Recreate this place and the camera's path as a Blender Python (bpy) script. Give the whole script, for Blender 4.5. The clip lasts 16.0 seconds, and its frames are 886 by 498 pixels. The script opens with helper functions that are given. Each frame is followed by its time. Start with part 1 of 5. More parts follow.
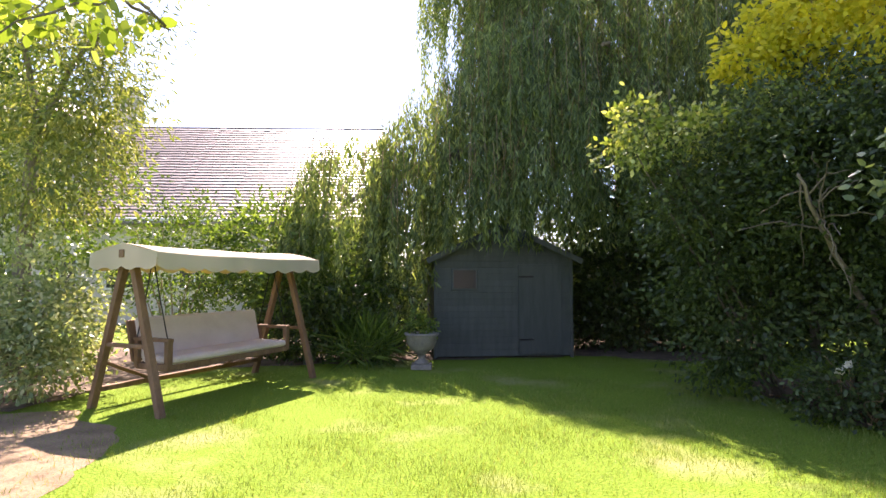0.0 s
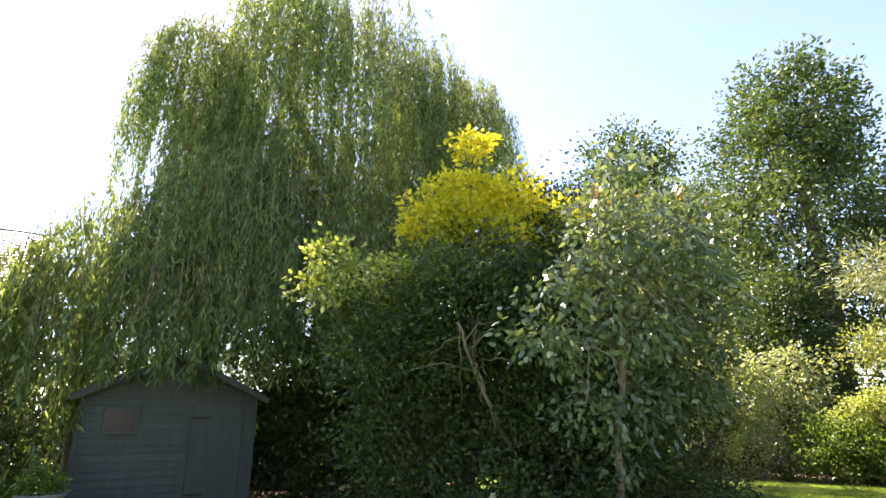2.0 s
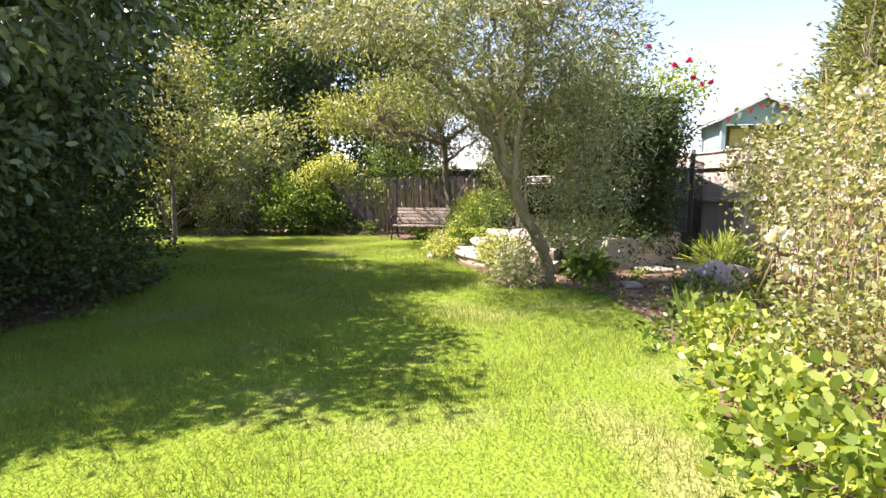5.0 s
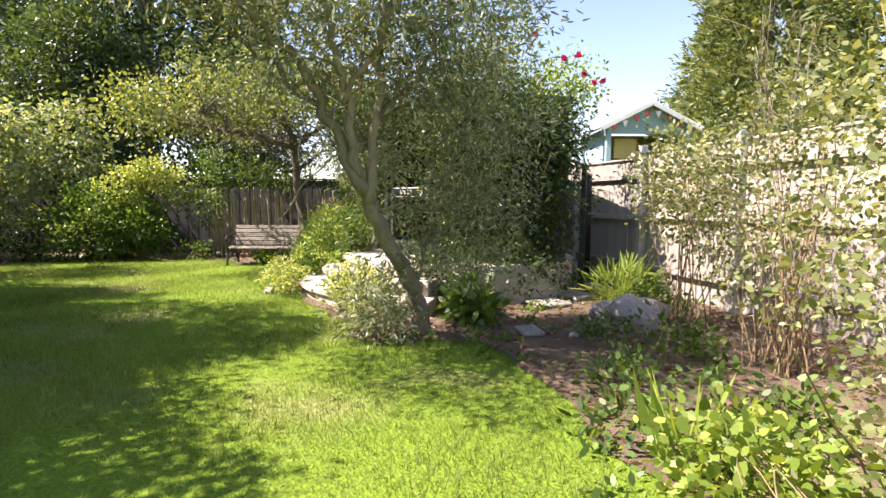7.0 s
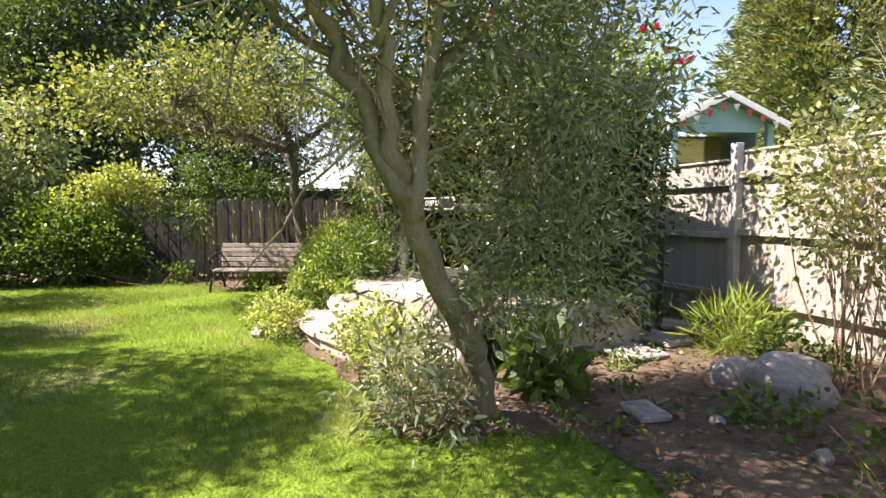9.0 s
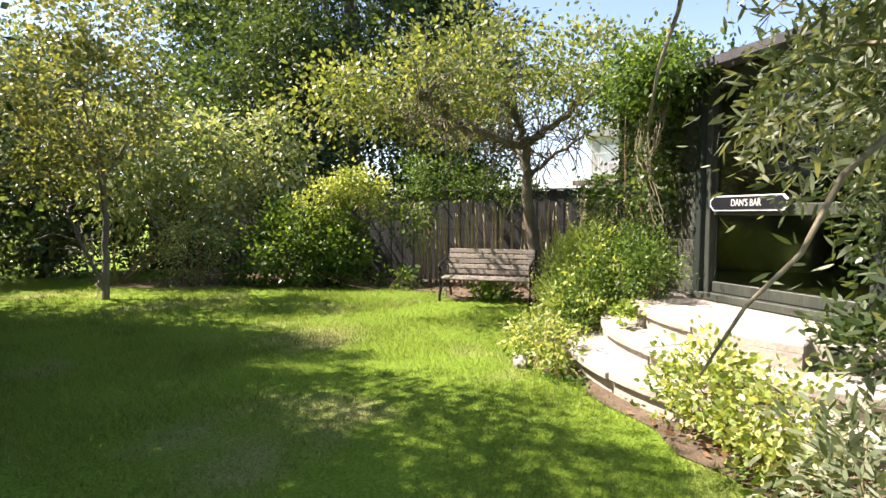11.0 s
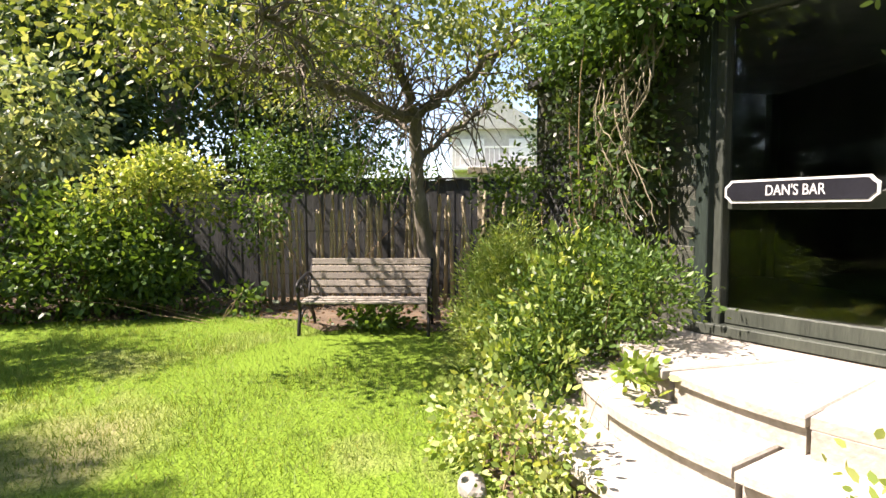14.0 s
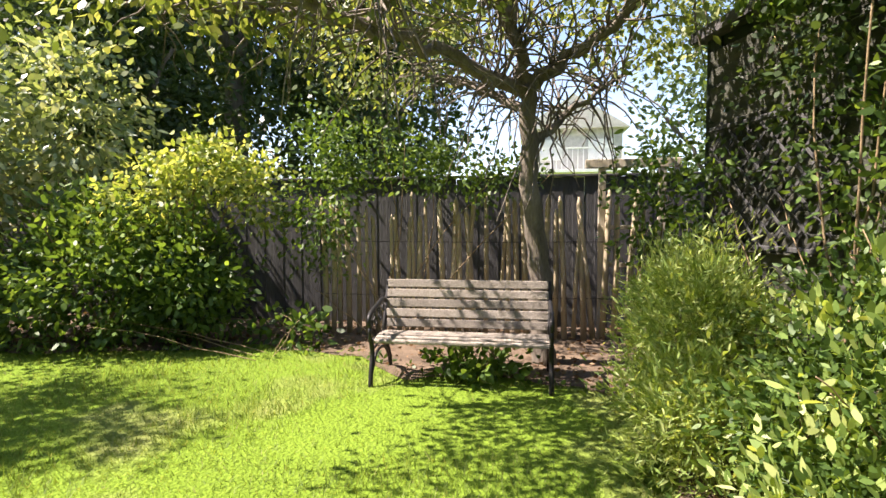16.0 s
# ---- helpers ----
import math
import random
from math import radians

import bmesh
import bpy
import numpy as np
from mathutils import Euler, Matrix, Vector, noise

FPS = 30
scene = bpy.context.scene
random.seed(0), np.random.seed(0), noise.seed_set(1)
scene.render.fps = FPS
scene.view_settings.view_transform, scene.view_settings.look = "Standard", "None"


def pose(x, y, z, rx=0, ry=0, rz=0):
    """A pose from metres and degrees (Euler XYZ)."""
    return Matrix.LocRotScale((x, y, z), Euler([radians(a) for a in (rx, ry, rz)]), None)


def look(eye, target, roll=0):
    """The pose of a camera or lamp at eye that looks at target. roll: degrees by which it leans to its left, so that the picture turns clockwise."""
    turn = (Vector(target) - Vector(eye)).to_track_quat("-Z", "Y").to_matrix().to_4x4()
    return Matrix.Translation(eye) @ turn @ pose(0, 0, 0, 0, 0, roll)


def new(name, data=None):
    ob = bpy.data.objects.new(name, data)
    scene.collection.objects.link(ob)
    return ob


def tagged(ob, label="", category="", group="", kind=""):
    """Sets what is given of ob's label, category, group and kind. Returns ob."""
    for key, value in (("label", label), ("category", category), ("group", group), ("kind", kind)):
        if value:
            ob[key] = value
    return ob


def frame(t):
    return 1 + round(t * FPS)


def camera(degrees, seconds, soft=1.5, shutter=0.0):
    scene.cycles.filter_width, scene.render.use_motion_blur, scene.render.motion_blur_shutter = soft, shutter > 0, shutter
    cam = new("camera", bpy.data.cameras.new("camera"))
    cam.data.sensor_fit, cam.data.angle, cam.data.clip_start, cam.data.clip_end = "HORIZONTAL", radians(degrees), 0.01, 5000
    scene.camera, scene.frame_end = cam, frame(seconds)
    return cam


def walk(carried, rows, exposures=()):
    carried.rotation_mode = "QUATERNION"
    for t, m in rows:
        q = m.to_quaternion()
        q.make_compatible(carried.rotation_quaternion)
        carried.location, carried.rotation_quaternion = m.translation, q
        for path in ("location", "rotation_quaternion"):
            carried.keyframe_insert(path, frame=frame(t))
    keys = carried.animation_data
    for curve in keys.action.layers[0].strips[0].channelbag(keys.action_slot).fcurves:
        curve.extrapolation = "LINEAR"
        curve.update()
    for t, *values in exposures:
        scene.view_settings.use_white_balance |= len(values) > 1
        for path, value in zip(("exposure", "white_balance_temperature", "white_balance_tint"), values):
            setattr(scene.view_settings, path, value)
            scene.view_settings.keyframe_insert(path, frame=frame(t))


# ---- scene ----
cam = camera(78.6, 16.0)
METRES, EYE, TILT, LEAN, TURN = 12.0, 1.5, 3.2, 0.0, 0.0
ROWS = [
    (0.0, 0.0, 0.0, 0.0, -0.0, 0.0, 0.0),
    (0.5, 0.0067, 0.0099, 0.0011, -1.75, 5.49, 0.0),
    (1.0, 0.0136, 0.0133, 0.0016, -8.89, 13.08, -0.41),
    (1.5, 0.0165, 0.0101, 0.0001, -19.99, 16.35, -0.86),
    (2.0, 0.0184, 0.0066, -0.0076, -30.62, 15.22, -1.27),
    (2.5, 0.0187, 0.0049, -0.015, -39.85, 7.83, -1.53),
    (3.0, 0.0274, 0.0019, -0.0214, -47.26, -0.75, -1.84),
    (3.5, 0.0568, -0.0021, -0.0224, -52.6, -5.78, -1.91),
    (4.0, 0.0937, 0.0018, -0.0244, -56.39, -7.96, -2.16),
    (4.5, 0.1344, 0.0032, -0.0221, -67.01, -7.74, -2.79),
    (5.0, 0.1776, 0.0001, -0.0193, -77.04, -7.13, -3.07),
    (7.5, 0.3879, 0.0073, -0.0177, -91.66, -4.56, -3.32),
    (8.0, 0.4254, 0.0118, -0.0162, -92.88, -4.19, -3.25),
    (8.5, 0.4641, 0.0331, -0.0155, -92.97, -3.91, -3.55),
    (9.0, 0.4965, 0.0444, -0.0188, -90.74, -3.74, -3.39),
    (9.5, 0.5213, 0.058, -0.0182, -84.3, -3.77, -3.17),
    (10.0, 0.5415, 0.0866, -0.0197, -76.18, -3.94, -3.45),
    (12.5, 0.6624, 0.1814, -0.0284, -70.73, -4.75, -2.94),
    (13.0, 0.6952, 0.1953, -0.0296, -71.92, -4.95, -3.04),
    (13.5, 0.7284, 0.2018, -0.0285, -77.21, -4.57, -3.12),
    (14.0, 0.7649, 0.2025, -0.0275, -87.54, -4.08, -2.93),
    (14.5, 0.7976, 0.2116, -0.0278, -89.75, -4.1, -3.02),
    (15.0, 0.8374, 0.2265, -0.0262, -90.23, -4.01, -3.17),
    (15.5, 0.8734, 0.2353, -0.0282, -89.07, -3.79, -3.02),
    (16.0, 0.8979, 0.2497, -0.0305, -80.97, -3.75, -2.95),
]
walk(cam, [(t, pose(0, 0, EYE, TILT, LEAN, TURN) @ pose(METRES * x, METRES * y, METRES * z, 90 + pitch, roll, yaw)) for t, x, y, z, yaw, pitch, roll in ROWS],
     [(0.0, 2.08, 7000, 34), (1.5, 2.2, 7200, 24), (3.0, 2.25, 7000, 36), (4.2, 2.05, 7100, 36), (5.0, 1.95, 7000, 33), (8.0, 1.72, 6900, 26), (12.5, 1.72, 6900, 22), (16.0, 1.85, 6900, 24)])

# ---- world, sun, exposure ----
SUN_TO = Vector((-0.14, 0.72, 1.0)).normalized()
world = bpy.data.worlds.new("sky")
scene.world = world
world.use_nodes = True
wn = world.node_tree
sky = wn.nodes.new("ShaderNodeTexSky")
sky.sky_type = "NISHITA"
sky.sun_disc = False
sky.sun_elevation = math.asin(SUN_TO.z)
sky.sun_rotation = math.atan2(SUN_TO.x, SUN_TO.y)
sky.air_density, sky.dust_density, sky.ozone_density = 1.0, 0.4, 1.8
wn.links.new(sky.outputs[0], wn.nodes["Background"].inputs[0])
wn.nodes["Background"].inputs[1].default_value = 0.1
sun_data = bpy.data.lights.new("sun", "SUN")
sun_data.energy, sun_data.angle, sun_data.color = 5.0, radians(0.55), (1.0, 0.95, 0.86)
sun = new("sun", sun_data)
sun.matrix_world = look(SUN_TO * 60, (0, 0, 0))
rng = np.random.default_rng(7)


# ---- materials ----
def nodes_of(name):
    m = bpy.data.materials.new(name)
    m.use_nodes = True
    return m, m.node_tree.nodes, m.node_tree.links, m.node_tree.nodes["Principled BSDF"]


def ramp(ns, ls, source, stops):
    r = ns.new("ShaderNodeValToRGB")
    while len(r.color_ramp.elements) < len(stops):
        r.color_ramp.elements.new(0.5)
    for e, (p, c) in zip(r.color_ramp.elements, stops):
        e.position, e.color = p, (*c, 1)
    ls.new(source, r.inputs[0])
    return r.outputs[0]


def noise_tex(ns, ls, scale, detail=4, stretch=(1, 1, 1)):
    co = ns.new("ShaderNodeTexCoord")
    mp = ns.new("ShaderNodeMapping")
    mp.inputs["Scale"].default_value = stretch
    ls.new(co.outputs["Object"], mp.inputs[0])
    n = ns.new("ShaderNodeTexNoise")
    n.inputs["Scale"].default_value, n.inputs["Detail"].default_value = scale, detail
    ls.new(mp.outputs[0], n.inputs["Vector"])
    return n.outputs["Fac"]


def mixed(ns, ls, a, b, fac, mode="MIX"):
    m = ns.new("ShaderNodeMix")
    m.data_type, m.blend_type = "RGBA", mode
    ls.new(a, m.inputs[6]); ls.new(b, m.inputs[7])
    if isinstance(fac, float):
        m.inputs[0].default_value = fac
    else:
        ls.new(fac, m.inputs[0])
    return m.outputs[2]


def rough_mat(name, dark, light, scale=6, rough=0.8, bump=0.3, stretch=(1, 1, 1), metal=0.0, fine=60, spec=0.3, vary=0.0):
    """A worn surface: broad stains, fine grain, relief, and a shift of tone from piece to piece."""
    m, ns, ls, p = nodes_of(name)
    big = noise_tex(ns, ls, scale, 5, stretch)
    small = noise_tex(ns, ls, fine, 3, stretch)
    c1 = ramp(ns, ls, big, [(0.3, dark), (0.7, light)])
    c2 = ramp(ns, ls, small, [(0.3, tuple(0.55 * v for v in dark)), (0.75, light)])
    col = mixed(ns, ls, c1, c2, 0.35)
    if vary:
        oi = ns.new("ShaderNodeObjectInfo")
        tone = ramp(ns, ls, oi.outputs["Random"], [(0, (1 - vary,) * 3), (1, (1, 1, 1))])
        col = mixed(ns, ls, col, tone, 1.0, "MULTIPLY")
    ls.new(col, p.inputs["Base Color"])
    p.inputs["Roughness"].default_value, p.inputs["Metallic"].default_value = rough, metal
    p.inputs["Specular IOR Level"].default_value = spec
    b = ns.new("ShaderNodeBump")
    b.inputs["Strength"].default_value, b.inputs["Distance"].default_value = bump, 0.01
    ls.new(small, b.inputs["Height"]); ls.new(b.outputs[0], p.inputs["Normal"])
    return m


def leaf_mat(name, stops, gloss=0.45, through_light=0.4, glow=1.5):
    """Leaves: each leaf takes its own tone, lets some light through and shines a little."""
    m, ns, ls, p = nodes_of(name)
    geo = ns.new("ShaderNodeNewGeometry")
    col = ramp(ns, ls, geo.outputs["Random Per Island"], stops)
    patch = ramp(ns, ls, noise_tex(ns, ls, 1.3, 2), [(0.3, (0.7, 0.75, 0.7)), (0.7, (1.0, 1.0, 1.0))])
    col = mixed(ns, ls, col, patch, 1.0, "MULTIPLY")
    ls.new(col, p.inputs["Base Color"])
    p.inputs["Roughness"].default_value = gloss
    p.inputs["Specular IOR Level"].default_value = 0.35
    tr = ns.new("ShaderNodeBsdfTranslucent")
    warm = ns.new("ShaderNodeRGB"); warm.outputs[0].default_value = (1.12 * glow, 1.0 * glow, 0.4 * glow, 1)
    ls.new(mixed(ns, ls, col, warm.outputs[0], 1.0, "MULTIPLY"), tr.inputs[0])
    mx = ns.new("ShaderNodeMixShader")
    mx.inputs[0].default_value = through_light
    ls.new(p.outputs[0], mx.inputs[1]); ls.new(tr.outputs[0], mx.inputs[2])
    ls.new(mx.outputs[0], ns["Material Output"].inputs[0])
    return m


G = lambda r, g, b: (r, g, b)
LEAF_WILLOW = leaf_mat("willow_leaf", [(0, G(.08, .13, .06)), (.6, G(.15, .22, .1)), (1, G(.3, .38, .16))], through_light=.5)
LEAF_DARK = leaf_mat("dark_leaf", [(0, G(.035, .062, .025)), (.7, G(.07, .115, .042)), (1, G(.13, .19, .075))], gloss=.35)
# glossy leaf, base tones lifted to include the skylight it reflects
LEAF_GLOSSY = leaf_mat("glossy_leaf", [(0, G(.08, .13, .08)), (.6, G(.14, .2, .12)), (1, G(.24, .3, .2))], gloss=.28, through_light=.3)
LEAF_GOLD = leaf_mat("golden_leaf", [(0, G(.4, .42, .04)), (.6, G(.6, .58, .06)), (1, G(.72, .68, .12))], through_light=.6, glow=1.5)
LEAF_MID = leaf_mat("mid_leaf", [(0, G(.05, .095, .022)), (.6, G(.1, .18, .04)), (1, G(.2, .3, .07))])
LEAF_BRIGHT = leaf_mat("bright_leaf", [(0, G(.12, .2, .03)), (.6, G(.24, .34, .06)), (1, G(.42, .5, .13))])
LEAF_OLIVE = leaf_mat("olive_leaf", [(0, G(.11, .15, .075)), (.6, G(.22, .26, .145)), (1, G(.45, .48, .34))], gloss=.4, through_light=.3)
LEAF_APPLE = leaf_mat("apple_leaf", [(0, G(.1, .15, .04)), (.6, G(.2, .25, .08)), (1, G(.38, .41, .18))])
LEAF_PALE = leaf_mat("pale_leaf", [(0, G(.15, .22, .1)), (.6, G(.3, .36, .2)), (1, G(.55, .58, .42))])
LEAF_YELLOW = leaf_mat("yellow_leaf", [(0, G(.15, .23, .05)), (.5, G(.3, .38, .1)), (1, G(.6, .62, .28))])
LEAF_FEATHER = leaf_mat("feather_leaf", [(0, G(.18, .27, .06)), (.6, G(.34, .44, .13)), (1, G(.58, .63, .26))])
LEAF_ROSE = leaf_mat("rose_leaf", [(0, G(.13, .17, .05)), (.6, G(.24, .27, .1)), (1, G(.46, .46, .26))], gloss=.4, through_light=.35)
LEAF_CONIFER = leaf_mat("cypress_spray", [(0, G(.07, .1, .035)), (.6, G(.15, .19, .065)), (1, G(.28, .3, .11))], gloss=.6, through_light=.25)
LEAF_AMBER = leaf_mat("amber_leaf", [(0, G(.38, .22, .03)), (.6, G(.5, .33, .05)), (1, G(.6, .46, .1))], through_light=.45)
LEAF_DRY = leaf_mat("dry_leaf", [(0, G(.12, .06, .03)), (.6, G(.25, .14, .07)), (1, G(.4, .28, .17))], through_light=.15)
GRASS = leaf_mat("grass_blade", [(0, G(.13, .21, .035)), (.6, G(.2, .29, .058)), (.95, G(.3, .345, .11)), (1, G(.48, .44, .22))], gloss=.6, through_light=.45, glow=1.1)
PETAL_WHITE = leaf_mat("white_petal", [(0, G(.7, .66, .6)), (1, G(.85, .82, .78))], through_light=.2, glow=1.0)
PETAL_PINK = leaf_mat("pink_petal", [(0, G(.6, .02, .12)), (1, G(.8, .06, .22))], through_light=.2, glow=1.0)
BARK = rough_mat("bark", G(.1, .085, .065), G(.26, .225, .18), 9, .9, .9, (1, 1, .25), fine=70)
ROUGH_STEM = rough_mat("grey_stem", G(.07, .06, .045), G(.16, .13, .1), 12, .9, .5)
BARK_PALE = rough_mat("pale_bark", G(.15, .13, .08), G(.32, .28, .19), 8, .85, .8, (1, 1, .3), fine=60)
TWIG = rough_mat("twig", G(.16, .11, .06), G(.36, .27, .15), 12, .85, .5)
DRY_EARTH = rough_mat("dry_earth", G(.15, .1, .055), G(.31, .225, .135), 3, .95, 1.0, fine=40)
SOIL = rough_mat("soil", G(.05, .036, .025), G(.2, .145, .095), 3.5, .95, 1.0, fine=45)
STONE = rough_mat("stone", G(.33, .295, .245), G(.55, .5, .43), 4, .85, .6, fine=35, vary=.2)
ROCK = rough_mat("rock", G(.2, .18, .16), G(.42, .39, .36), 4, .9, 1.0, fine=22)
SHED_WOOD = rough_mat("shed_paint", G(.055, .068, .062), G(.085, .1, .092), 3, .75, .3, (4, 4, .6), vary=.15)
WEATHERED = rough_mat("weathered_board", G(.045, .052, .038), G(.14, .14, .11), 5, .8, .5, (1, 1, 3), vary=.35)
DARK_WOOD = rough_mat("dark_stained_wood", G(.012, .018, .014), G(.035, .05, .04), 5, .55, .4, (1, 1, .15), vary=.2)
SWING_WOOD = rough_mat("swing_wood", G(.13, .075, .04), G(.27, .16, .09), 6, .7, .5, (1, 1, .2))
BENCH_WOOD = rough_mat("bench_wood", G(.22, .19, .15), G(.42, .38, .32), 10, .8, .7, (6, .5, 6), vary=.3, fine=50)
# grey-brown stain taken darker: the shade on the back fence is in the colour
FENCE_WOOD_SHADED = rough_mat("shaded_fence_wood", G(.05, .052, .052), G(.11, .11, .108), 4, .9, .6, (2, 2, .2), vary=.25)
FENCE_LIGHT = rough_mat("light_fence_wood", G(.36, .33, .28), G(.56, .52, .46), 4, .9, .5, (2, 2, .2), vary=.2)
PALE_WOOD = rough_mat("chestnut_pale", G(.36, .29, .18), G(.62, .53, .36), 7, .85, .6, (1, 1, .2), vary=.3)
TIMBER = rough_mat("pale_timber", G(.42, .36, .26), G(.62, .55, .42), 5, .8, .4, (1, 1, .2))
IRON = rough_mat("cast_iron", G(.012, .012, .013), G(.035, .033, .032), 12, .5, .3, metal=.4, spec=.5)
CONCRETE = rough_mat("concrete", G(.4, .39, .36), G(.58, .56, .52), 5, .9, .5, fine=80)
CANVAS = rough_mat("cream_canvas", G(.62, .54, .42), G(.74, .67, .55), 3, .9, .25, fine=150)
CANVAS_IN = leaf_mat("canvas_light", [(0, G(.66, .57, .43)), (1, G(.72, .63, .5))], gloss=.9, through_light=.25, glow=1.0)
CUSHION = rough_mat("cushion_cloth", G(.55, .47, .4), G(.68, .6, .53), 4, .95, .3, fine=170)
TILE = rough_mat("roof_tile", G(.2, .165, .15), G(.4, .34, .31), 3, .45, .5, vary=.35, fine=30)
RENDERED = rough_mat("wall_render", G(.5, .46, .4), G(.66, .62, .55), 1.5, .9, .3)
WHITE_PAINT = rough_mat("white_paint", G(.68, .68, .66), G(.82, .82, .8), 3, .5, .1)
BLUE_PAINT = rough_mat("pale_blue_paint", G(.3, .46, .5), G(.4, .56, .6), 3, .6, .15)
YELLOW_PAINT = rough_mat("yellow_paint", G(.62, .46, .16), G(.74, .58, .24), 3, .6, .15)
BLACK_PAINT = rough_mat("black_paint", G(.008, .008, .012), G(.02, .02, .026), 5, .35, .05, spec=.5)
RED_CLOTH = rough_mat("red_cloth", G(.45, .05, .06), G(.6, .12, .12), 8, .9, .1)
SLATE = rough_mat("dark_roof", G(.05, .05, .055), G(.12, .115, .11), 4, .85, .5)
URN_STONE = rough_mat("urn_stone", G(.16, .155, .135), G(.3, .29, .26), 6, .9, .6)


def glass_mat():
    m, ns, ls, p = nodes_of("window_glass")
    p.inputs["Base Color"].default_value = (.75, .8, .8, 1)
    p.inputs["Roughness"].default_value = 0.03
    p.inputs["Transmission Weight"].default_value = 1.0
    p.inputs["IOR"].default_value = 1.5
    return m


GLASS = glass_mat()


def lawn_mat():
    m, ns, ls, p = nodes_of("lawn_ground")
    patch = noise_tex(ns, ls, 0.7, 5)
    fine = noise_tex(ns, ls, 40, 4)
    green = ramp(ns, ls, fine, [(.2, G(.09, .15, .015)), (.6, G(.15, .24, .025)), (.9, G(.24, .31, .05))])
    straw = ramp(ns, ls, fine, [(.25, G(.25, .2, .1)), (.8, G(.48, .4, .25))])
    fac = ramp(ns, ls, patch, [(.54, G(0, 0, 0)), (.76, G(.7, .7, .7))])
    ls.new(mixed(ns, ls, green, straw, fac), p.inputs["Base Color"])
    p.inputs["Roughness"].default_value = .95
    p.inputs["Specular IOR Level"].default_value = .1
    b = ns.new("ShaderNodeBump"); b.inputs["Strength"].default_value = 1.0; b.inputs["Distance"].default_value = .03
    ls.new(fine, b.inputs["Height"]); ls.new(b.outputs[0], p.inputs["Normal"])
    return m


LAWN = lawn_mat()


# ---- makers ----
def under(ob, parent):
    if parent is not None:
        ob.parent = parent
    return ob


def base_of(name, at=(0, 0, 0), turn=0.0, label="", category="", group="", kind=""):
    e = new(name)
    e.matrix_world = pose(*at, 0, 0, turn)
    e.empty_display_size = 0.1
    return tagged(e, label, category, group, kind)


def part(name, bm, material, parent=None, label=""):
    me = bpy.data.meshes.new(name)
    bm.to_mesh(me)
    bm.free()
    me.materials.append(material)
    ob = under(new(name, me), parent)
    if label:
        ob["label"] = label
    return ob


def shared(name, me, parent, m):
    ob = under(new(name, me), parent)
    ob.matrix_basis = m
    return ob


def box_bm(sx, sy, sz, at=(0, 0, 0), rot=None, bevel=0.006, bm=None):
    """A box with worn, rounded edges, its middle at the given place."""
    bm2 = bmesh.new()
    bmesh.ops.create_cube(bm2, size=1)
    bmesh.ops.scale(bm2, vec=(sx, sy, sz), verts=bm2.verts)
    if bevel:
        bmesh.ops.bevel(bm2, geom=bm2.edges[:], offset=min(bevel, .3 * min(sx, sy, sz)), segments=1, affect="EDGES")
    m = Matrix.Translation(at) @ (rot.to_4x4() if rot is not None else Matrix())
    bmesh.ops.transform(bm2, matrix=m, verts=bm2.verts)
    if bm is None:
        return bm2
    me = bpy.data.meshes.new("tmp")
    bm2.to_mesh(me); bm2.free()
    bm.from_mesh(me)
    bpy.data.meshes.remove(me)
    return bm


def turned(deg, axis="Z"):
    return Matrix.Rotation(radians(deg), 3, axis)


def beam_bm(a, b, w, d, bevel=.006, bm=None, spin=0):
    """A squared timber from a to b."""
    a, b = Vector(a), Vector(b)
    q = (b - a).to_track_quat("Z", "Y").to_matrix() @ turned(spin)
    return box_bm(w, d, (b - a).length, (a + b) / 2, q, bevel, bm)


def tube_bm(pts, radii, sides=8, bm=None):
    """A round tapered limb through the points."""
    bm = bm or bmesh.new()
    pts = [Vector(p) for p in pts]
    rings = []
    for i, p in enumerate(pts):
        t = (pts[min(i + 1, len(pts) - 1)] - pts[max(i - 1, 0)]).normalized()
        u = t.cross(Vector((.31, .95, .05))).normalized()
        v = t.cross(u)
        r = radii[i] if not isinstance(radii, (int, float)) else radii
        rings.append([bm.verts.new(p + r * (math.cos(k * math.tau / sides) * u + math.sin(k * math.tau / sides) * v)) for k in range(sides)])
    for r0, r1 in zip(rings, rings[1:]):
        for k in range(sides):
            f = bm.faces.new((r0[k], r0[(k + 1) % sides], r1[(k + 1) % sides], r1[k]))
            f.smooth = True
    bm.faces.new(rings[0][::-1]); bm.faces.new(rings[-1])
    return bm


def curve_pts(pts, n=8, wob=0.0):
    """A smooth line through a few points, a little crooked."""
    pts = [Vector(p) for p in pts]
    out = []
    for i in range(len(pts) - 1):
        p0, p1, p2, p3 = pts[max(i - 1, 0)], pts[i], pts[i + 1], pts[min(i + 2, len(pts) - 1)]
        for k in range(n):
            t = k / n
            out.append(.5 * ((2 * p1) + (p2 - p0) * t + (2 * p0 - 5 * p1 + 4 * p2 - p3) * t * t + (3 * p1 - p0 - 3 * p2 + p3) * t ** 3)
                       + Vector(rng.normal(0, wob, 3) if wob else (0, 0, 0)))
    out.append(pts[-1])
    return out


def limb(name, pts, r0, r1, mat, parent, wob=.012, sides=8, n=6):
    c = curve_pts(pts, n, wob)
    rr = [r0 + (r1 - r0) * (i / (len(c) - 1)) ** .8 for i in range(len(c))]
    return part(name, tube_bm(c, rr, sides), mat, parent)


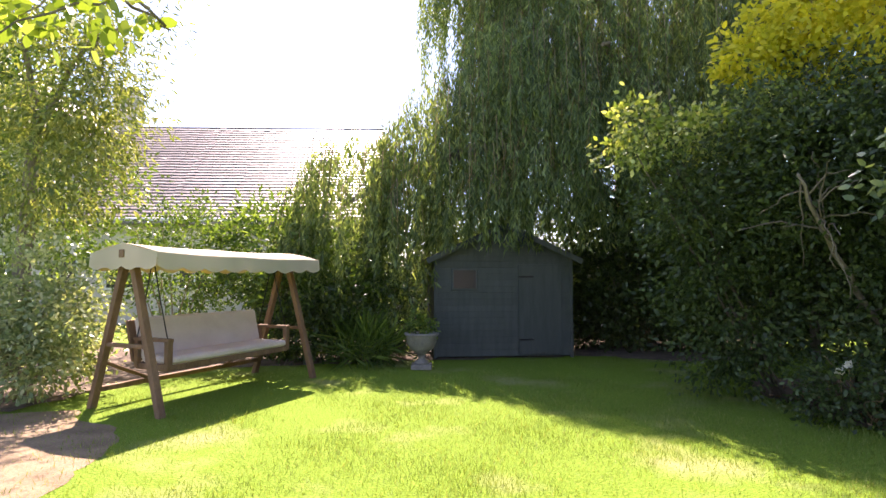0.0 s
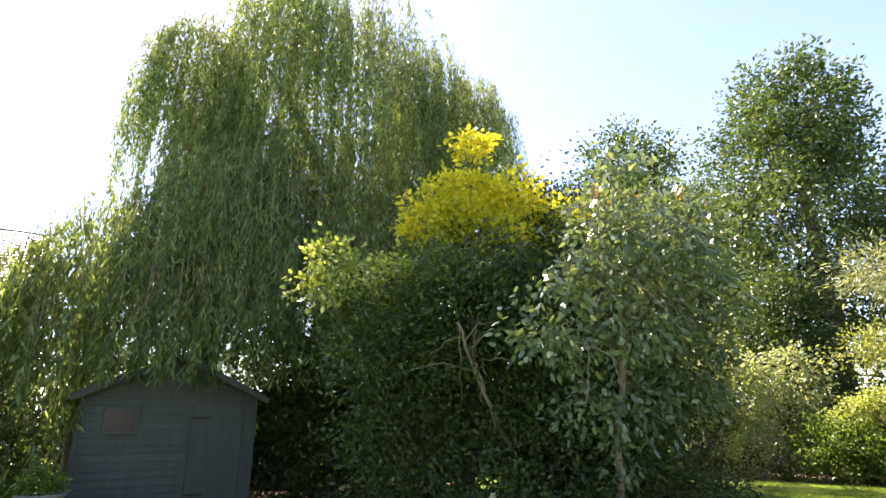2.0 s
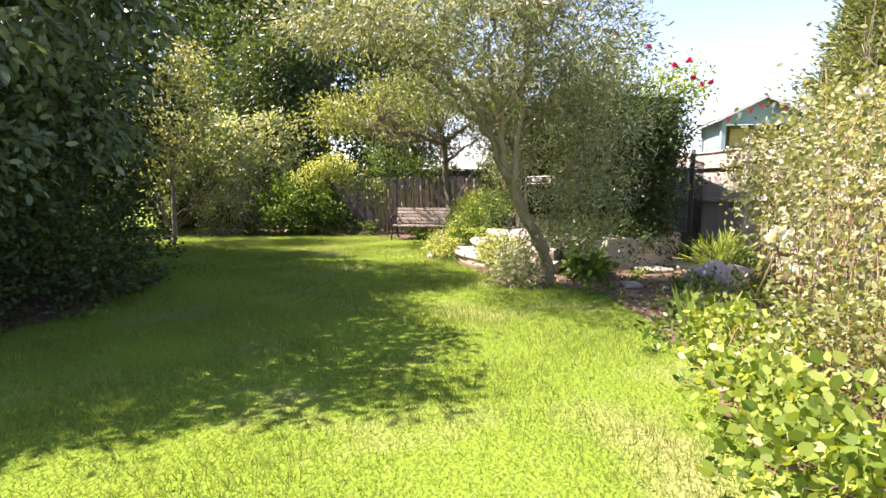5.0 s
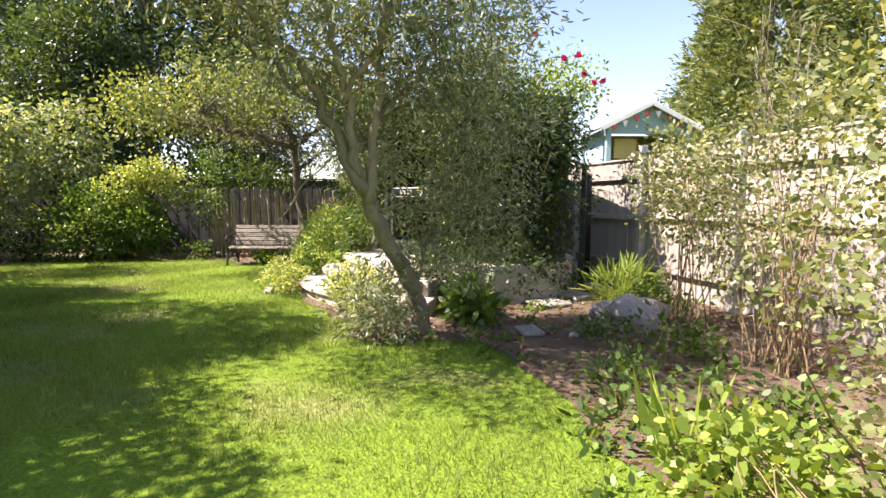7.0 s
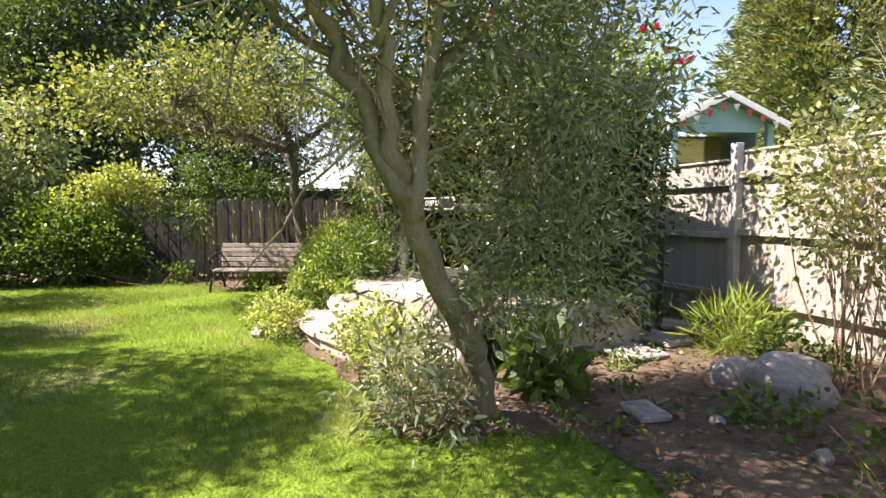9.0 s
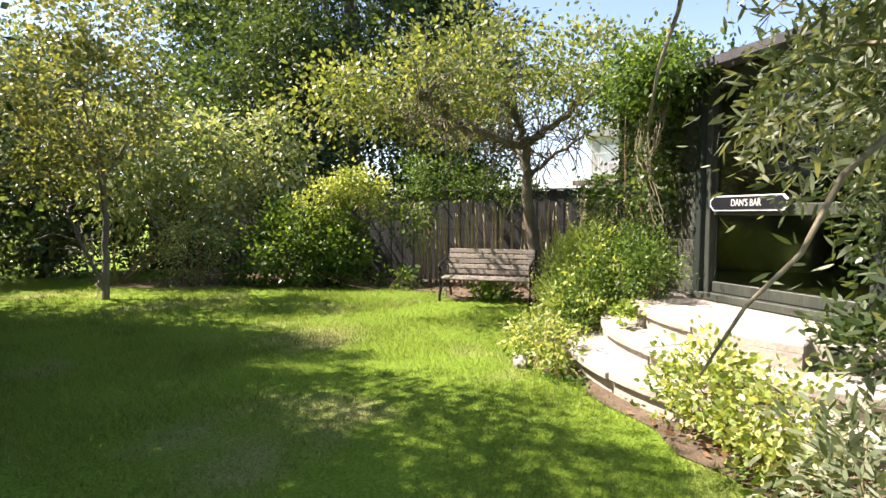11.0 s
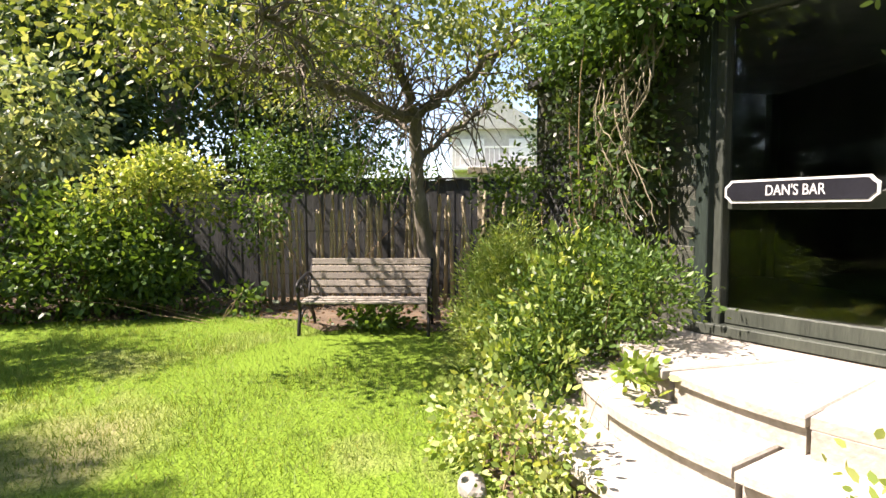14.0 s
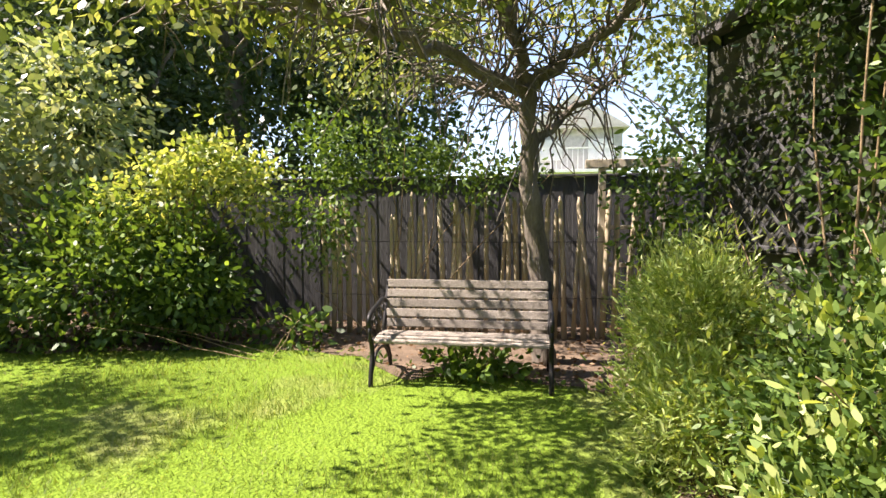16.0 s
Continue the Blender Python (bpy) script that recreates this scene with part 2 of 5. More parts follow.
def faces_mesh(name, verts, k, mat, parent=None):
    """Many loose faces of k corners at once; verts is n x k x 3."""
    n = len(verts)
    me = bpy.data.meshes.new(name)
    me.vertices.add(n * k)
    me.vertices.foreach_set("co", np.ascontiguousarray(verts, dtype=np.float32).ravel())
    me.loops.add(n * k)
    me.loops.foreach_set("vertex_index", np.arange(n * k, dtype=np.int32))
    me.polygons.add(n)
    me.polygons.foreach_set("loop_start", np.arange(0, n * k, k, dtype=np.int32))
    me.update(calc_edges=True)
    me.validate()
    me.materials.append(mat)
    return under(new(name, me), parent)


def unit(v):
    return v / np.maximum(np.linalg.norm(v, axis=-1, keepdims=True), 1e-6)


def leaf_hexes(at, way, length, width):
    """Rounder leaf blades with six corners, gently bent along their length."""
    n = len(at)
    way = unit(way)
    side = unit(np.cross(way, rng.normal(0, 1, (n, 3))))
    up = np.cross(side, way)
    s = rng.uniform(.65, 1.25, (n, 1))
    L, W = length * s, width * s
    a, b = at + way * L * .28 + up * W * .12, at + way * L * .68 + up * W * .1
    return np.stack([at, a + side * W * .46, b + side * W * .4, at + way * L, b - side * W * .4, a - side * W * .46], 1)


def leaf_quads(at, way, length, width, cup=.25):
    """Leaf blades: a pointed, slightly folded four-corner leaf at each place, along each way."""
    n = len(at)
    way = unit(way)
    side = unit(np.cross(way, rng.normal(0, 1, (n, 3))))
    up = np.cross(side, way)
    s = rng.uniform(.65, 1.25, (n, 1))
    L, W = length * s, width * s
    mid = at + way * L * .45 - up * W * cup
    return np.stack([at, mid + side * W * .5 + up * W * cup, at + way * L, mid - side * W * .5 + up * W * cup], 1)


def blob_points(c, r, n, shell=.55):
    """Clump middles in an uneven ellipsoid, most of them near its outside."""
    d = unit(rng.normal(0, 1, (n, 3)))
    rad = shell + (1 - shell) * rng.random((n, 1)) ** .6
    lump = 1 + .22 * np.sin(d[:, :1] * 5.1 + c[0]) * np.cos(d[:, 1:2] * 4.3 + c[1]) + .14 * np.sin(d[:, 2:3] * 7 + c[2])
    return np.array(c) + d * rad * lump * np.array(r), d


def foliage(blobs, length, width, per=40, spread=.16, droop=.2, out=.6, maker=None):
    """Leaves in clumps: blobs are (middle, radii, clumps)."""
    quads = []
    for c, r, n in blobs:
        mids, d = blob_points(c, r, n)
        keep = mids[:, 2] > .05
        mids, d = mids[keep], d[keep]
        rr = rng.uniform(.5, 1.4, (len(mids), 1, 1))
        off = np.clip(rng.normal(0, 1, (len(mids), per, 3)), -1.7, 1.7) * spread * rr * np.array((1, 1, .7))
        at = (mids[:, None] + off).reshape(-1, 3)
        way = (rng.normal(0, .7, (len(mids), per, 3)) + out * d[:, None] + unit(off) * .5).reshape(-1, 3)
        way[:, 2] -= droop
        keep = at[:, 2] > .02
        quads.append((maker or leaf_quads)(at[keep], way[keep], length, width))
    return np.concatenate(quads)


def plant(name, label, category, base, blobs, mat, leaf=(.07, .035), per=40, spread=.16, droop=.2, stems=6, stem_r=.018, stem_mat=None, group="", out=.6):
    """A shrub: woody stems from the ground and a crown of single leaves."""
    e = base_of(name, (0, 0, 0), 0, label, category, group)
    faces_mesh("crown", foliage(blobs, *leaf, per, spread, droop, out, leaf_hexes), 6, mat, e)
    for i in range(stems):
        c, r, _ = blobs[i % len(blobs)]
        tip = np.array(c) + rng.normal(0, .45, 3) * np.array(r)
        b0 = Vector((base[0] + rng.normal(0, .12), base[1] + rng.normal(0, .12), -.03))
        tip = Vector(tip); tip.z = max(tip.z, .35)
        mid = b0.lerp(tip, .5) + Vector((rng.normal(0, .08), rng.normal(0, .08), .1))
        limb("stem", [b0, mid, tip], stem_r, stem_r * .35, stem_mat or TWIG, e, .008, 6, 5)
    return e


def tree(name, label, base, trunk, r0, limbs, blobs, mat, leaf=(.08, .04), per=45, spread=.22, droop=.25, bark=None, twigs=0, out=.5, category="tree"):
    """A tree: a tapered trunk, limbs that leave it, thin twigs, and a crown of single leaves."""
    bark = bark or BARK
    e = base_of(name, (0, 0, 0), 0, label, category)
    limb("trunk", [(base[0], base[1], -.08)] + trunk, r0, r0 * .55, bark, e, .012, 12, 8)
    for pts, ra, rb in limbs:
        limb("limb", pts, ra, rb, bark, e, .02, 8, 6)
    if twigs:
        bm = bmesh.new()
        for k in range(twigs):
            pts, _, _ = limbs[k % len(limbs)]
            j = rng.integers(1, len(pts))
            a = Vector(pts[j - 1]).lerp(Vector(pts[j]), rng.uniform(.2, 1))
            c, r, _ = blobs[rng.integers(len(blobs))]
            d = Vector(rng.normal(0, 1, 3)) + (Vector(c) - a).normalized() * .6
            d = d.normalized() * rng.uniform(.4, 1.0)
            tube_bm(curve_pts([a, a + d * .5 + Vector((0, 0, .06)), a + d + Vector((0, 0, -.05))], 3, .015), [.011, .01, .009, .008, .006, .005, .003], 4, bm)
        part("twig", bm, bark, e)["kind"] = "stuff"
    faces_mesh("crown", foliage(blobs, *leaf, per, spread, droop, out, leaf_quads if leaf[0] > .12 else leaf_hexes), 4 if leaf[0] > .12 else 6, mat, e)
    return e


# ---- ground ----
def ground_sheet():
    bm = bmesh.new()
    xs = [-300, -60, -20] + list(np.arange(-8, 22, .5)) + [30, 60, 300]
    ys = [-300, -60, -20] + list(np.arange(-7, 16, .5)) + [30, 60, 300]
    grid = [[bm.verts.new((x, y, .001 * math.sin(x * 1.7) * math.cos(y * 1.3) if -7 < x < 21 and -6 < y < 15 else 0)) for x in xs] for y in ys]
    for a, b in zip(grid, grid[1:]):
        for i in range(len(xs) - 1):
            bm.faces.new((a[i], a[i + 1], b[i + 1], b[i])).smooth = True
    return tagged(part("ground", bm, LAWN), "sunlit mown lawn with dry straw patches", "lawn", kind="structure")


ground_sheet()

BEDS = {
    "bed_bare": [(-5.6, 3.0), (-3.2, 2.9), (-2.75, 3.6), (-2.95, 4.7), (-3.3, 5.6), (-4.2, 6.3), (-5.2, 6.0)],
    "bed_border": [(4.0, 6.0), (4.6, 5.0), (6.0, 4.8), (8.2, 5.3), (9.0, 6.0), (8.8, 7.4), (7.0, 8.6), (4.4, 8.2)],
    "bed_back": [(14.2, 10.6), (14.6, 9.6), (15.3, 8.2), (15.4, 7.2), (15.9, 5.6), (15.6, 4.6), (15.0, 4.0), (15.05, 2.6), (14.5, 2.2), (14.0, .8), (18.2, .8), (18.2, 10.6)],
    "bed_olive": [(8.9, .5), (9.3, .85), (10.3, 1.25), (11.0, 1.7), (11.9, 2.4), (12.6, 2.45), (13.9, 2.25), (14, .8), (12, -2.0), (11, -1.2), (9.9, -.9), (9.4, -.75), (9.05, -.05)],
    "bed_fence": [(2.6, -1.1), (4.0, -.85), (5.3, -.85), (6.4, -.95), (7.6, -.7), (8.6, -.5), (9.2, -.3), (10.6, -1.1), (12.2, -2.3), (13.8, -2.4), (12.3, -3.0), (3, -5.4)],
    "bed_house": [(-9, 12), (-9, 6.6), (-6, 5.9), (-4.9, 6.2), (-4.6, 7.6), (-3.9, 9.3), (-2.0, 9.6), (-.3, 10.1), (3, 10.7), (4.4, 9.9), (6, 10.2), (9, 14), (2, 16)],
}


def edge_wave(poly):
    """An uneven outline: each side of the plan broken into short wandering steps."""
    out = []
    for (x0, y0), (x1, y1) in zip(poly, poly[1:] + poly[:1]):
        n = max(2, int(math.hypot(x1 - x0, y1 - y0) / .18))
        for k in range(n):
            t = k / n
            x, y = x0 + (x1 - x0) * t, y0 + (y1 - y0) * t
            w = .2
            out.append((x + w * noise.noise((x * 2.1, y * 2.1, 1)), y + w * noise.noise((x * 2.1, y * 2.1, 9))))
    return out


OUTLINES = {}
for bed_i, (bed_name, poly) in enumerate(BEDS.items()):
    OUTLINES[bed_name] = edge_wave(poly)
    bm = bmesh.new()
    f = bm.faces.new([bm.verts.new((x, y, .004 + .0015 * bed_i)) for x, y in OUTLINES[bed_name]])
    bmesh.ops.triangulate(bm, faces=[f])
    if bm.faces and sum(q.normal.z for q in bm.faces) < 0:
        bmesh.ops.reverse_faces(bm, faces=bm.faces[:])
    tagged(part(bed_name, bm, DRY_EARTH if bed_name == "bed_bare" else SOIL), "bare brown garden soil with crumbs and litter", "soil", kind="structure")


def inside(px_, py_, poly):
    hit = np.zeros(len(px_), bool)
    n = len(poly)
    for i in range(n):
        (x0, y0), (x1, y1) = poly[i], poly[(i + 1) % n]
        c = ((y0 > py_) != (y1 > py_)) & (px_ < (x1 - x0) * (py_ - y0) / (y1 - y0 + 1e-12) + x0)
        hit ^= c
    return hit


def grass():
    n = 900000
    x, y = rng.uniform(-6, 16.5, n), rng.uniform(-2.5, 11, n)
    near = rng.random(n) < np.clip(1.15 - .1 * np.hypot(np.maximum(0, np.maximum(x - 13, -x)), y - .2 * x), .25, 1)
    for key, o in OUTLINES.items():
        if key == "bed_bare":
            near &= ~inside(x, y, o) | (rng.random(n) < .55)
            continue
        if key == "bed_fence":
            tuft = np.sin(x * 4.3 + 1.5 * np.sin(y * 3.7)) * np.sin(y * 5.1 + x) > .25
            near &= ~inside(x + rng.normal(0, .1, n), y + rng.normal(0, .1, n), o) | (tuft & (y > -2.3) & (rng.random(n) < .75))
            continue
        near &= ~inside(x + rng.normal(0, .06, n), y + rng.normal(0, .06, n), o)
    thin = np.array([noise.noise((a * .7, b * .7, 3.3)) for a, b in zip(x[::1], y[::1])])
    near &= rng.random(n) < np.clip(1.0 - 1.5 * np.maximum(thin - .12, 0) * 2, .25, 1)
    x, y, thin = x[near], y[near], thin[near]
    n = len(x)
    h = rng.uniform(.015, .045, n) * (1.15 + .5 * np.sin(x * 3.1 + y) * np.sin(y * 2.7 - x * .6))
    a = rng.uniform(0, math.tau, n)
    lean = rng.normal(0, .025, (n, 2))
    w = rng.uniform(.0018, .0042, n)
    v = np.zeros((n, 3, 3))
    v[:, 0] = np.stack([x - w * np.cos(a), y - w * np.sin(a), np.full(n, -.01)], 1)
    v[:, 1] = np.stack([x + w * np.cos(a), y + w * np.sin(a), np.full(n, -.01)], 1)
    v[:, 2] = np.stack([x + lean[:, 0], y + lean[:, 1], h], 1)
    tagged(faces_mesh("grass", v, 3, GRASS), "short bright green mown lawn grass", "grass", kind="stuff")


grass()


# ---- summerhouse bar ----
def wall_run(name, a, b, z0, z1, thick, mat, label):
    """An upright wall between two plan points; its outside face lies on the line."""
    (x0, y0), (x1, y1) = a, b
    L = math.hypot(x1 - x0, y1 - y0)
    ang = math.degrees(math.atan2(y1 - y0, x1 - x0))
    ob = part(name, box_bm(L, thick, z1 - z0, (L / 2, -thick / 2, (z1 - z0) / 2), None, .004), mat)
    ob.matrix_world = pose(x0, y0, z0, 0, 0, ang)
    return tagged(ob, label, "wall", kind="structure"), L


P0, P1, P2, P3, P4 = (11.5, -.12), (12.86, .9), (15.25, 1.62), (15.8, -1.2), (11.95, -1.65)
ZB = .5


def clad(parent, L, z1, mat, step=.135, name="board"):
    """Overlapping boards laid across a wall face; local x runs along it, y points out."""
    me = bpy.data.meshes.new(name)
    bm = box_bm(L, .022, step * 1.12, (L / 2, .012, 0), turned(-7, "X"), .003)
    bm.to_mesh(me); bm.free(); me.materials.append(mat)
    k = 0
    while k * step + step < z1:
        shared(name, me, parent, pose(0, .004, k * step + step * .6))
        k += 1


def bar_house():
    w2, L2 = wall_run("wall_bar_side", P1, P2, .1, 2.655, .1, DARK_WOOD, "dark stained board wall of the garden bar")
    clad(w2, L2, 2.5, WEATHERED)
    wall_run("wall_bar_east", P3, P2, .1, 2.655, .1, DARK_WOOD, "dark stained board wall of the garden bar")
    wall_run("wall_bar_south", P4, P3, .1, 2.655, .1, DARK_WOOD, "dark stained board wall of the garden bar")
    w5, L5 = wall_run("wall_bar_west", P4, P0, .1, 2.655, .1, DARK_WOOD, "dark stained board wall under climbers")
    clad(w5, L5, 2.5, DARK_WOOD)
    for k, (x, y) in enumerate((P1, P2, P3, P4, P0)):
        ob = part("corner_post", box_bm(.16, .16, 2.55, (0, 0, 1.375)), DARK_WOOD)
        ob.matrix_world = pose(x, y - .06 * (k in (0, 1, 4)) + .06 * (k in (2, 3)), 0, 0, 0, 20)
        tagged(ob, "dark stained corner post of the bar", "post", "bar corner posts", "structure")
    # roof and floor
    bm = bmesh.new()
    out = [(x + .14 * np.sign(x - 13.5), y + .14 * np.sign(y + .2)) for x, y in (P0, P1, P2, P3, P4)]
    lo = [bm.verts.new((x, y, 2.66)) for x, y in out]
    hi = [bm.verts.new((x, y, 2.74)) for x, y in out]
    top = bm.verts.new((13.6, .1, 3.2))
    bm.faces.new(lo)
    for i in range(5):
        j = (i + 1) % 5
        bm.faces.new((lo[i], lo[j], hi[j], hi[i])); bm.faces.new((hi[i], hi[j], top))
    bmesh.ops.recalc_face_normals(bm, faces=bm.faces[:])
    tagged(part("roof_bar", bm, SLATE), "dark felt roof of the garden bar", "roof", kind="structure")
    bm = bmesh.new()
    lo = [bm.verts.new((x, y, .1)) for x, y in (P0, P1, P2, P3, P4)]
    hi = [bm.verts.new((x, y, ZB + .02)) for x, y in (P0, P1, P2, P3, P4)]
    bm.faces.new(lo); bm.faces.new(hi)
    for i in range(5):
        bm.faces.new((lo[i], lo[(i + 1) % 5], hi[(i + 1) % 5], hi[i]))
    bmesh.ops.recalc_face_normals(bm, faces=bm.faces[:])
    bmesh.ops.scale(bm, vec=(.97, .9, 1), verts=bm.verts, space=Matrix.Translation((-13.5, .2, 0)))
    tagged(part("floor_bar", bm, DARK_WOOD), "dark boarded floor inside the garden bar", "floor", kind="structure")
    # glazed front with its rails
    L = math.hypot(P1[0] - P0[0], P1[1] - P0[1])
    ang = math.degrees(math.atan2(P1[1] - P0[1], P1[0] - P0[0]))
    d = base_of("door_bar", (*P0, ZB), ang, "dark wooden glazed bar door with green frame", "door", kind="structure")
    for x in (.04, L - .12):
        part("door_post", box_bm(.085, .11, 2.15, (x, -.05, 1.075)), FRAME_WOOD, d)
    part("threshold", box_bm(L, .16, .07, (L / 2, -.03, .035)), FRAME_WOOD, d)
    part("lower_rail", box_bm(L - .28, .05, .1, (L / 2 - .04, -.05, .125)), FRAME_WOOD, d)
    part("middle_rail", box_bm(L - .28, .06, .1, (L / 2 - .04, -.05, .86)), FRAME_WOOD, d)
    part("head_rail", box_bm(L, .1, .14, (L / 2, -.05, 2.08)), FRAME_WOOD, d)
    for z, h in ((.49, .64), (1.46, 1.1)):
        g = part("pane", box_bm(L - .27, .008, h, (L / 2 - .04, -.06, z), None, 0), GLASS, d, "dark reflecting glass pane")
        g.visible_shadow = False
    # sign: a board with notched corners, a white rim and raised letters
    s = base_of("bar_sign", (0, 0, 0), 0, "black name board with white rim and lettering", "sign")
    s.matrix_world = pose(*P0, ZB, 0, 0, ang) @ pose(L / 2 + .26, .02, .92, 90, 0, 180)

    def notched(w, h, n, depth, z0):
        bm = bmesh.new()
        pts = []
        for sx, sy in ((1, 1), (-1, 1), (-1, -1), (1, -1)):
            corner = [(sx * w / 2, sy * (h / 2 - n)), (sx * (w / 2 - n * .5), sy * (h / 2 - n * .6)), (sx * (w / 2 - n), sy * h / 2)]
            pts += corner if sx * sy > 0 else corner[::-1]
        f = bm.faces.new([bm.verts.new((x, y, z0)) for x, y in pts])
        r = bmesh.ops.extrude_face_region(bm, geom=[f])
        bmesh.ops.translate(bm, vec=(0, 0, depth), verts=[v for v in r["geom"] if isinstance(v, bmesh.types.BMVert)])
        bmesh.ops.recalc_face_normals(bm, faces=bm.faces[:])
        return bm
    part("rim", notched(.8, .14, .04, .014, 0), WHITE_PAINT, s, "white painted rim")
    part("face", notched(.77, .114, .035, .008, .0105), BLACK_PAINT, s, "black painted face")
    cu = bpy.data.curves.new("lettering", "FONT")
    cu.body, cu.size, cu.extrude = "DAN'S BAR", .088, .002
    cu.align_x, cu.align_y = "CENTER", "CENTER"
    tmp = new("lettering_tmp", cu)
    me = bpy.data.meshes.new_from_object(tmp.evaluated_get(bpy.context.evaluated_depsgraph_get()))
    bpy.data.objects.remove(tmp)
    me.materials.append(WHITE_PAINT)
    t = shared("lettering", me, s, Matrix.Translation((0, 0, .0205)) @ Matrix.Diagonal((.72, 1, 1, 1)))
    t["label"] = "white raised letters"
    return d


FRAME_WOOD = rough_mat("green_frame_wood", G(.03, .036, .028), G(.075, .085, .065), 5, .6, .4, (1, 1, .15))
bar_house()


def terrace():
    """Curved stone steps: rings of wedge-shaped blocks round one middle, each tread proud of its riser."""
    cx, cy = 12.4, -.3
    for k, (r0, r1, z0, z1) in enumerate(((1.95, 2.4, 0, .17), (1.62, 2.1, .17, .335), (1.0, 1.8, .335, .5))):
        e = base_of("stone_step", (cx, cy, 0), 0, "pale worn stone step of curved blocks", "step", "curved stone steps", "structure")
        a = 62 + 3 * k
        i = 0
        while a < 152:
            da = rng.uniform(17, 25)
            for nm, ra, rb, za, zb, gap in (("block", r0, r1 - .03, z0, z1 - .05, .4), ("slab", r0, r1, z1 - .048, z1, .25)):
                bm = bmesh.new()
                n = 5
                rows = []
                jr, jz = rng.normal(0, .012), rng.normal(0, .004)
                for q in range(n + 1):
                    th = radians(a + gap + (da - 2 * gap) * q / n)
                    rows.append([bm.verts.new((r * math.cos(th), r * math.sin(th), z)) for r, z in ((ra, za), (rb + jr, za), (rb + jr, zb + jz), (ra, zb + jz))])
                for u, v in zip(rows, rows[1:]):
                    for c in range(4):
                        bm.faces.new((u[c], u[(c + 1) % 4], v[(c + 1) % 4], v[c]))
                bm.faces.new(rows[0]); bm.faces.new(rows[-1][::-1])
                bmesh.ops.recalc_face_normals(bm, faces=bm.faces[:])
                edges = [ed for ed in bm.edges if ed.calc_length() > .1 and abs(ed.verts[0].co.z - zb - jz) < .001 and abs(ed.verts[1].co.z - zb - jz) < .001]
                bmesh.ops.bevel(bm, geom=edges, offset=.009, segments=1, affect="EDGES")
                part(nm, bm, STONE, e)
            a += da
            i += 1
    bm = bmesh.new()
    bmesh.ops.create_cone(bm, cap_ends=True, segments=32, radius1=1.62, radius2=1.62, depth=.49)
    bmesh.ops.translate(bm, vec=(cx, cy, .245), verts=bm.verts)
    tagged(part("terrace", bm, STONE), "pale stone terrace before the bar door", "terrace", kind="structure")


terrace()


# ---- fences, gate, paling ----
def board_fence(name, a, b, h, mat, label, rail_side=1, bw=.125, post_mat=None):
    (x0, y0), (x1, y1) = a, b
    L = math.hypot(x1 - x0, y1 - y0)
    e = base_of(name, (x0, y0, 0), math.degrees(math.atan2(y1 - y0, x1 - x0)), label, "fence", kind="structure")
    me = bpy.data.meshes.new("board")
    bm = box_bm(bw * 1.05, .02, h, (0, 0, h / 2), None, .003)
    bm.to_mesh(me); bm.free(); me.materials.append(mat)
    n = int(L / bw)
    for i in range(n):
        shared("board", me, e, pose((i + .5) * bw, .005 * (i % 2), rng.normal(0, .006), 0, rng.normal(0, .15), 0))
    for z in (.35, h * .55, h - .25):
        part("rail", box_bm(L, .05, .075, (L / 2, rail_side * .047, z)), mat, e)
    part("cap", box_bm(L, .07, .03, (L / 2, .005, h + .018)), mat, e)
    k = 0
    while k <= L:
        part("post", box_bm(.1, .1, h + .12, (k, rail_side * .06, (h + .12) / 2)), post_mat or CONCRETE, e)
        k += 1.83
    return e


board_fence("fence_side", (12.2, -2.97), (16.0, -1.82), 1.92, FENCE_LIGHT, "weathered grey board fence with arris rails")
board_fence("fence_long", (12.2, -2.97), (-1.0, -6.3), 2.0, FENCE_LIGHT, "weathered grey board fence with concrete posts", -1)
# boards behind the bench carry the trees' shade in their tone
board_fence("fence_back", (17.3, -.5), (17.3, 12.5), 1.78, FENCE_WOOD_SHADED, "grey brown board fence with shade darkened into its colour", -1, .125, FENCE_WOOD_SHADED)


board_fence("fence_shed", (-1, 15.4), (12, 15.0), 2.2, FENCE_WOOD_SHADED, "dark board fence behind the willow", 1, .25, FENCE_WOOD_SHADED)


def paling():
    e = base_of("chestnut_paling", (16.65, 1.9, 0), 90, "rustic split chestnut paling fence", "fence", kind="structure")
    x = 0
    while x < 3.4:
        h = rng.uniform(1.3, 1.62)
        lean = rng.normal(0, .065)
        r = rng.uniform(.022, .038)
        c = [(x, rng.normal(0, .015), -.02), (x + lean * .5 + rng.normal(0, .01), 0, h * .5), (x + lean, rng.normal(0, .02), h - .07), (x + lean * 1.05, 0, h)]
        part("pale", tube_bm(c, [r, r * .95, r * .85, r * .3], 6), PALE_WOOD, e)
        x += rng.uniform(.075, .13)
    for z in (.45, 1.05):
        part("wire", tube_bm([(0, .02, z), (1.7, .025, z - .01), (3.4, .02, z)], .004, 5), IRON, e)


paling()


def arch_frame():
    e = base_of("timber_arch", (16.72, 1.95, 0), 88, "pale squared timber garden arch beside the bar", "arch")
    for x in (-.3, .3):
        part("post", box_bm(.075, .075, 1.85, (x, 0, .9)), TIMBER, e)
    part("beam", box_bm(.95, .09, .09, (0, 0, 1.87)), TIMBER, e)
    for z in (.4, .8, 1.2):
        part("bar", box_bm(.53, .03, .045, (0, 0, z)), TIMBER, e)


arch_frame()


